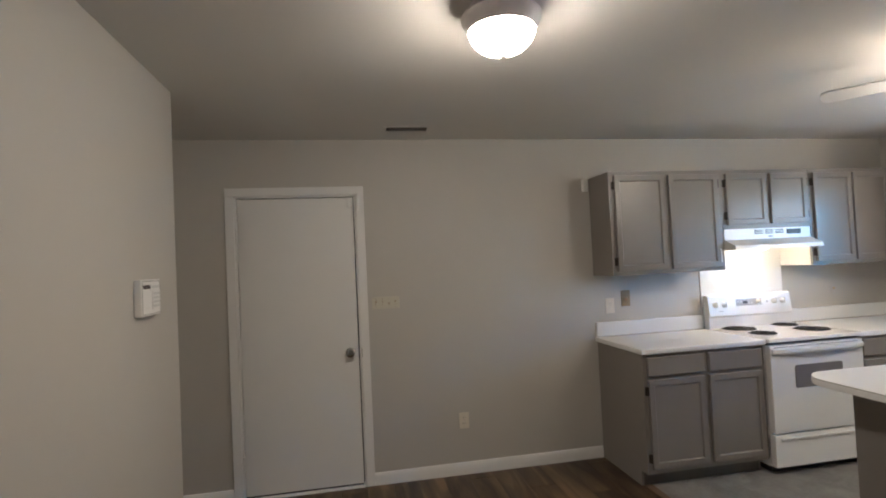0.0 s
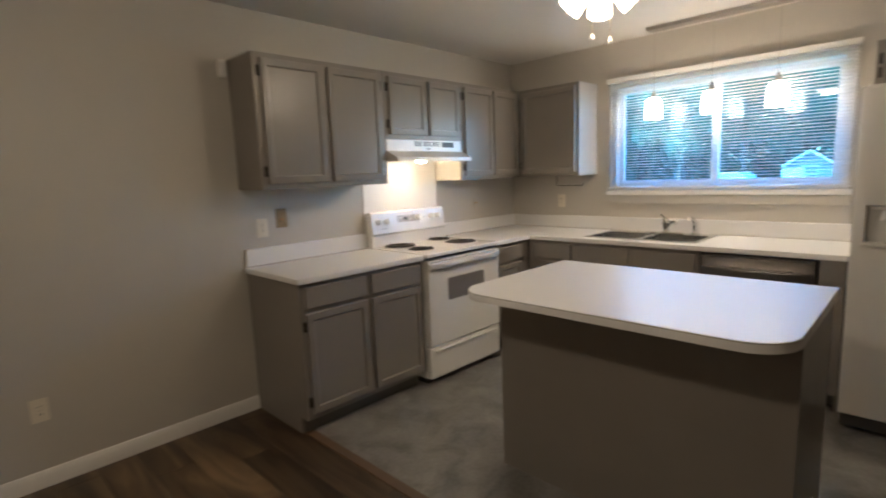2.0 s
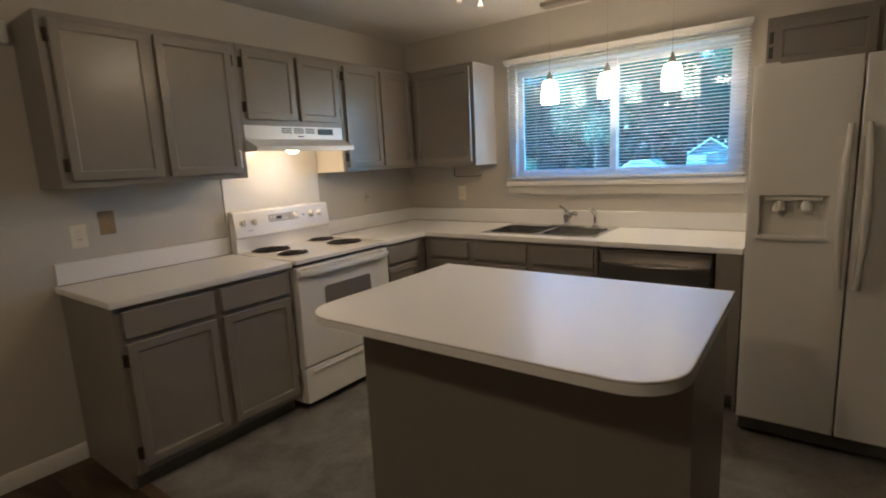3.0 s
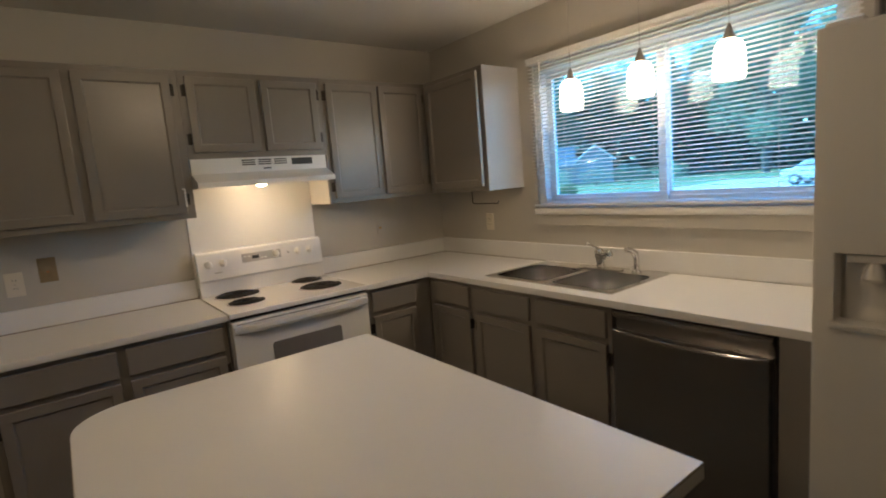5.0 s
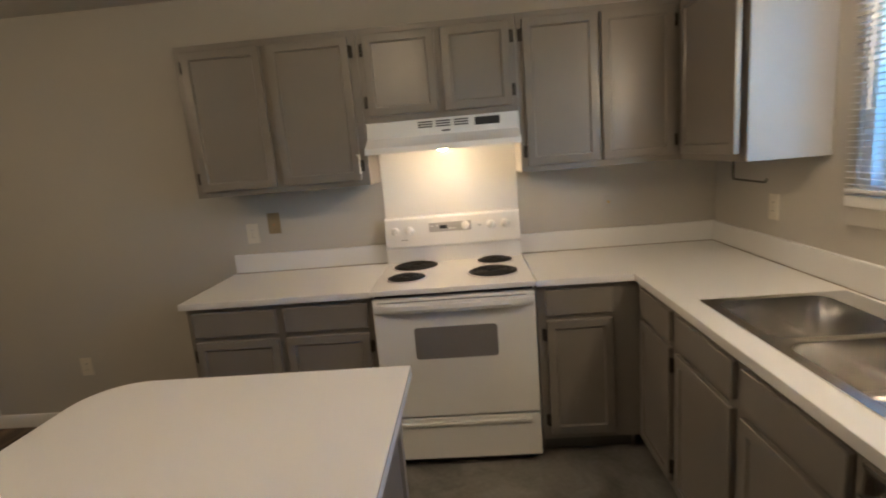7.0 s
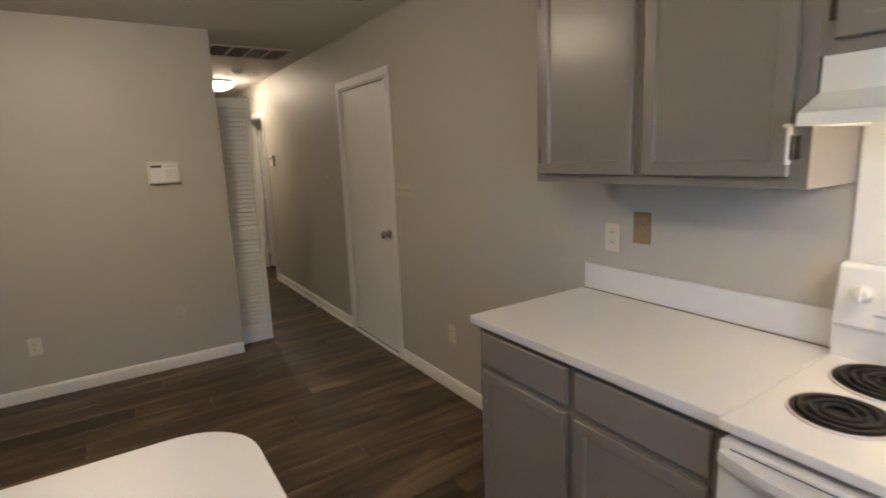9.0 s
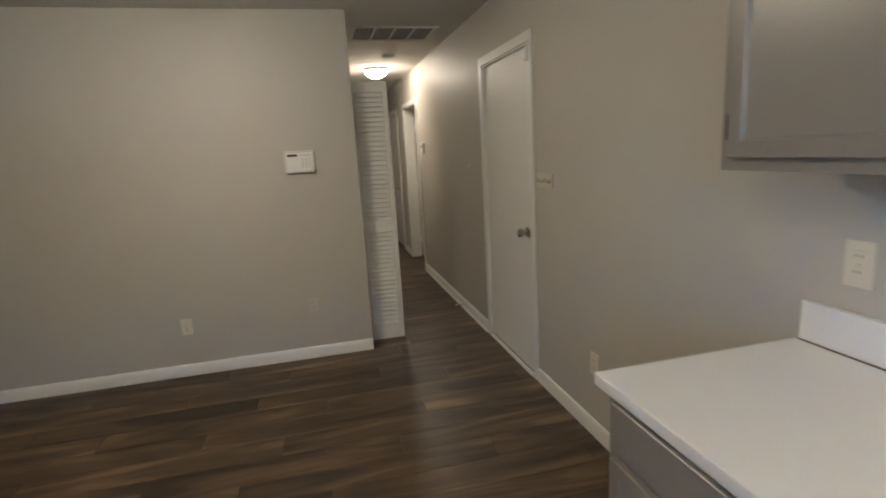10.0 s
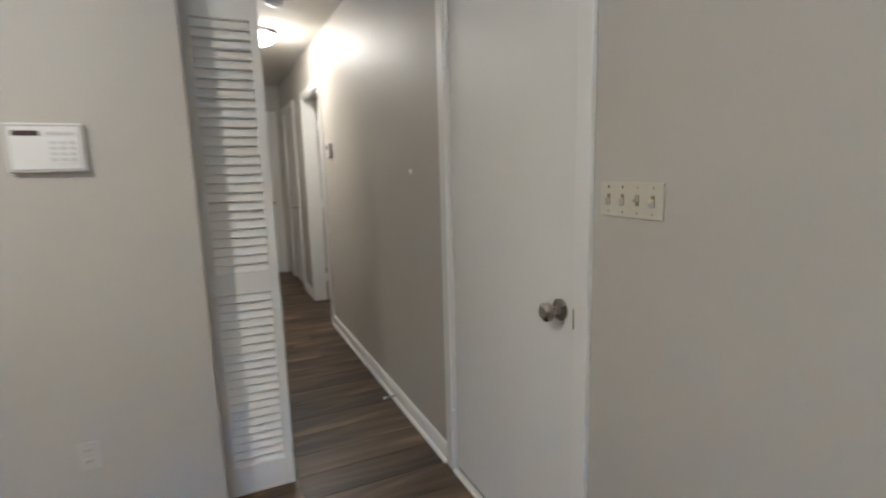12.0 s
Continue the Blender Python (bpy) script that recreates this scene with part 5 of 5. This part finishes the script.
# ---- bifold closet door ----
bf = thing("bifold_door", "white louvred bifold closet door folded open", "door", pose(-3.762, -0.952, 0.008))
LW = 0.275
slat_bm = B(-0.021, 0.021, 0.034, LW - 0.034, -0.0032, 0.0032, bevel=0.0012, seg=1)
slat_lou = finish("louvre", slat_bm, DOORP)
for k, x in enumerate((0.0, -0.034)):
    lf = part("leaf", B(-0.014, 0.014, 0, 0.036, 0, 1.992, bevel=0.003), DOORP, bf)
    lf.matrix_basis = pose(x, 0, 0)
    part("stile", B(-0.014, 0.014, LW - 0.036, LW, 0, 1.992, bevel=0.003), DOORP, lf)
    for a, b in ((0, 0.125), (0.87, 0.955), (1.915, 1.992)):
        part("rail", B(-0.0135, 0.0135, 0.034, LW - 0.034, a, b, bevel=0.002), DOORP, lf)
    for lo_, hi_ in ((0.125, 0.87), (0.955, 1.915)):
        n = int((hi_ - lo_) / 0.0345)
        for i in range(n):
            s = new("louvre", slat_lou)
            s.parent = lf
            s.matrix_basis = pose(0, 0, lo_ + (i + 0.5) * (hi_ - lo_) / n, 0, 55, 0)
shell("closet_track", B(-3.80, -3.735, HL - 0.05, HL + 0.001, 2.005, 2.03), TRIM, "white closet door track", "trim")

PALEG = surface("pale_grey_plastic", (0.60, 0.60, 0.58), 0.4, var=0.03, scale=9)
IVORY = surface("ivory_plastic", (0.69, 0.64, 0.53), 0.4, var=0.03, scale=9)
PAINTED = surface("painted_plate", (0.54, 0.515, 0.465), 0.5, var=0.03, scale=9)
# ---- wall plates and small fittings ----
def plate(name, label, category, m, w=0.072, h=0.116, material=PLAST, sockets=0, toggles=0, group=""):
    """A wall plate facing local -y."""
    p = thing(name, label, category, m, group=group)
    material = IVORY if material is PLAST else material
    part("plate", B(-w / 2, w / 2, -0.006, -0.0005, -h / 2, h / 2, bevel=0.0025), material, p)
    for k in range(sockets):
        z = (-0.02, 0.02)[k]
        f = part("socket", B(-0.016, 0.016, -0.0085, -0.005, z - 0.014, z + 0.014, bevel=0.002), material, p)
        for x in (-0.006, 0.006):
            part("slot", B(x - 0.0012, x + 0.0012, -0.0090, -0.0080, z - 0.003, z + 0.006), DARK, f)
    for k in range(toggles):
        x = (k - (toggles - 1) / 2) * 0.046
        # brown patch round each toggle paints the shade in its slot
        part("slot", B(x - 0.0055, x + 0.0055, -0.0068, -0.0058, -0.013, 0.013), TAN, p, "toggle slot with its shade painted brown")
        f = part("toggle", B(x - 0.0042, x + 0.0042, -0.020, -0.005, -0.008, 0.008, bevel=0.002), material, p)
        f.matrix_basis = pose(0, 0, 0, 25 if k != 2 else -25)
    for z in ((-0.03, 0.03) if toggles else (0,)):
        for k in range(max(1, toggles)):
            x = (k - (max(1, toggles) - 1) / 2) * 0.046
            part("screw", lathe(bmesh.new(), [(0, 0.0075), (0.003, 0.007), (0.0035, 0.005)], pose(x, 0, z, 90), 8), NICKEL, p)
    return p


plate("light_switch", "cream four-gang light switch plate", "switch", pose(-2.52, 0, 1.274), 0.196, 0.084, CREAM, toggles=4)
plate("wall_outlet", "white wall outlet above the baseboard", "outlet", pose(-1.99, 0, 0.386), sockets=2, group="wall outlets")
plate("wall_outlet", "white wall outlet above the short countertop", "outlet", pose(-0.791, 0, 1.146), sockets=2, group="wall outlets")
plate("wall_outlet", "white wall outlet under the corner cabinet", "outlet", pose(XW, -0.552, 1.156, 0, 0, -90), sockets=2, group="wall outlets")
plate("wall_outlet", "white wall outlet below the alarm panel", "outlet", pose(XP, -2.232, 0.36, 0, 0, 90), sockets=2, group="wall outlets")
plate("wall_outlet", "painted-over wall outlet near the hall corner", "outlet", pose(XP, -1.365, 0.408, 0, 0, 90), 0.062, 0.1, PAINTED, sockets=2, group="wall outlets")
solo("wall_plug", lathe(bmesh.new(), [(0, 0.006), (0.010, 0.005), (0.013, 0.0005)], None, 14), PLAST, "small round white plug in the hall wall", "wall plug", pose(-3.962, 0, 1.34, 90))
ph = plate("phone_plate", "tan stained phone jack plate with an orange centre", "wall plate", pose(-0.657, 0, 1.197), 0.074, 0.122, TAN)
part("boss", lathe(bmesh.new(), [(0, 0.010), (0.016, 0.010), (0.021, 0.0085), (0.023, 0.0055)], pose(0, 0, -0.006, 90), 24), TAN, ph)
part("jack", lathe(bmesh.new(), [(0, 0.0125), (0.004, 0.012), (0.006, 0.0095)], pose(0, 0, -0.008, 90), 12), surface("orange_jack", (0.42, 0.16, 0.05), 0.5, var=0.15, scale=30), ph, "orange jack centre")
cb = plate("cable_plate", "small beige patch with a brass jack on the wall", "wall plate", pose(1.265, 0, 1.163), 0.05, 0.08, WALL)
part("jack", lathe(bmesh.new(), [(0, 0.020), (0.004, 0.0195), (0.0048, 0.012), (0.008, 0.0115), (0.009, 0.006)], pose(0, 0, 0.008, 90), 14), BRASS, cb, "brass threaded jack")
th = thing("thermostat", "small white boxy thermostat on the hall wall", "thermostat", pose(-5.71, 0, 1.512))
part("case", B(-0.045, 0.045, -0.030, -0.006, -0.055, 0.055, bevel=0.005), PLAST, th)
part("back_plate", B(-0.05, 0.05, -0.006, -0.0005, -0.06, 0.06, bevel=0.002), GREYP, th)
part("screen", B(-0.028, 0.028, -0.0315, -0.029, 0.005, 0.038, bevel=0.001), OVENG, th, "grey display")

alarm = thing("alarm_panel", "white alarm keypad panel on the wall", "keypad", pose(XP, -1.35, 1.452, 0, 0, 90))
ab = part("case", B(-0.10, 0.10, -0.030, -0.0005, -0.075, 0.075, bevel=0.007, seg=3), PLAST, alarm)
part("rim", slab_cells([-0.094, -0.090, 0.090, 0.094], [-0.069, -0.065, 0.065, 0.069], lambda i, j: not (i == 1 and j == 1), 0, 0.0015), GREYP, ab).matrix_basis = Matrix(((1, 0, 0, 0), (0, 0, -1, -0.0297), (0, 1, 0, 0), (0, 0, 0, 1)))
part("display", B(-0.080, -0.012, -0.0318, -0.029, 0.036, 0.052, bevel=0.001), surface("dark_red_display", (0.06, 0.035, 0.035), 0.15, var=0.1, scale=20), ab, "dark little display")
cover = part("key_cover", B(0.004, 0.086, -0.0335, -0.029, -0.050, 0.028, bevel=0.0015), PLAST, ab, "pale raised key cover")
for r in range(4):
    for c_ in range(3):
        part("key", B(0.012 + c_ * 0.025, 0.029 + c_ * 0.025, -0.0350, -0.033, 0.010 - r * 0.017, 0.020 - r * 0.017, bevel=0.001), PALEG, cover)
part("label_bar", B(0.006, 0.080, -0.0312, -0.029, 0.038, 0.048, bevel=0.001), PALEG, ab, "grey printed strip")
part("emblem", B(-0.055, -0.025, -0.0306, -0.029, -0.048, -0.036, bevel=0.0008), TRIM, ab)
sen = thing("wall_sensor", "small white alarm sensor mounted beside the cabinet", "sensor", pose(-0.955, 0, 2.085))
part("case", B(-0.020, 0.020, -0.035, -0.0005, -0.048, 0.048, bevel=0.006), PLAST, sen)
part("lens", B(-0.012, 0.012, -0.038, -0.034, -0.02, 0.03, bevel=0.003), TRIM, sen)
stop = thing("door_stop", "spring door stop on the hall baseboard", "door stop", pose(-4.27, -0.014, 0.045))
part("spring", tube(bmesh.new(), [(0, 0, 0), (0, -0.075, 0)], 0.005, 8), NICKEL, stop)
part("tip", tube(bmesh.new(), [(0, -0.072, 0), (0, -0.085, 0)], 0.008, 10), PLAST, stop)

# ---- floor planks ----
PW = 0.18
lengths = {}


def plank(xc, y0, y1, w=PW):
    key = (round(y1 - y0, 3), round(w, 3))
    if key not in lengths:
        bm = B(-key[1] / 2 + 0.0006, key[1] / 2 - 0.0006, -key[0] / 2 + 0.0006, key[0] / 2 - 0.0006, -0.010, 0.0, bevel=0.0012, seg=1)
        lengths[key] = finish("plank", bm, WOOD, smooth=False)
    p = new("plank", lengths[key])
    p.parent = floor
    p.location = (xc, (y0 + y1) / 2, 0)


rnd = random.Random(5)
x = -0.902 - PW / 2
row = 0
while x - PW / 2 > XP - 0.001 - 0.18:
    a = max(x - PW / 2, XP - 0.0)
    b = x + PW / 2
    y = YS
    step = (0.0, 0.42, 0.86, 0.24, 0.66)[row % 5]
    first = True
    while y < -0.001:
        y1 = min(0.0, y + (1.22 - step if first and step else 1.22))
        first = False
        if y1 - y > 0.02:
            plank((a + b) / 2, y, y1, b - a)
        y = y1
    x -= PW
    row += 1
x = XP - PW / 2
while x > XE - 0.1:
    s = rnd.choice((0.35, 0.55, 0.97, 0.7))
    y0 = -1.63 if -4.95 < x else HL
    plank(x, y0, y0 + s)
    plank(x, y0 + s, 0.0) if y0 + s < -0.01 else None
    x -= PW
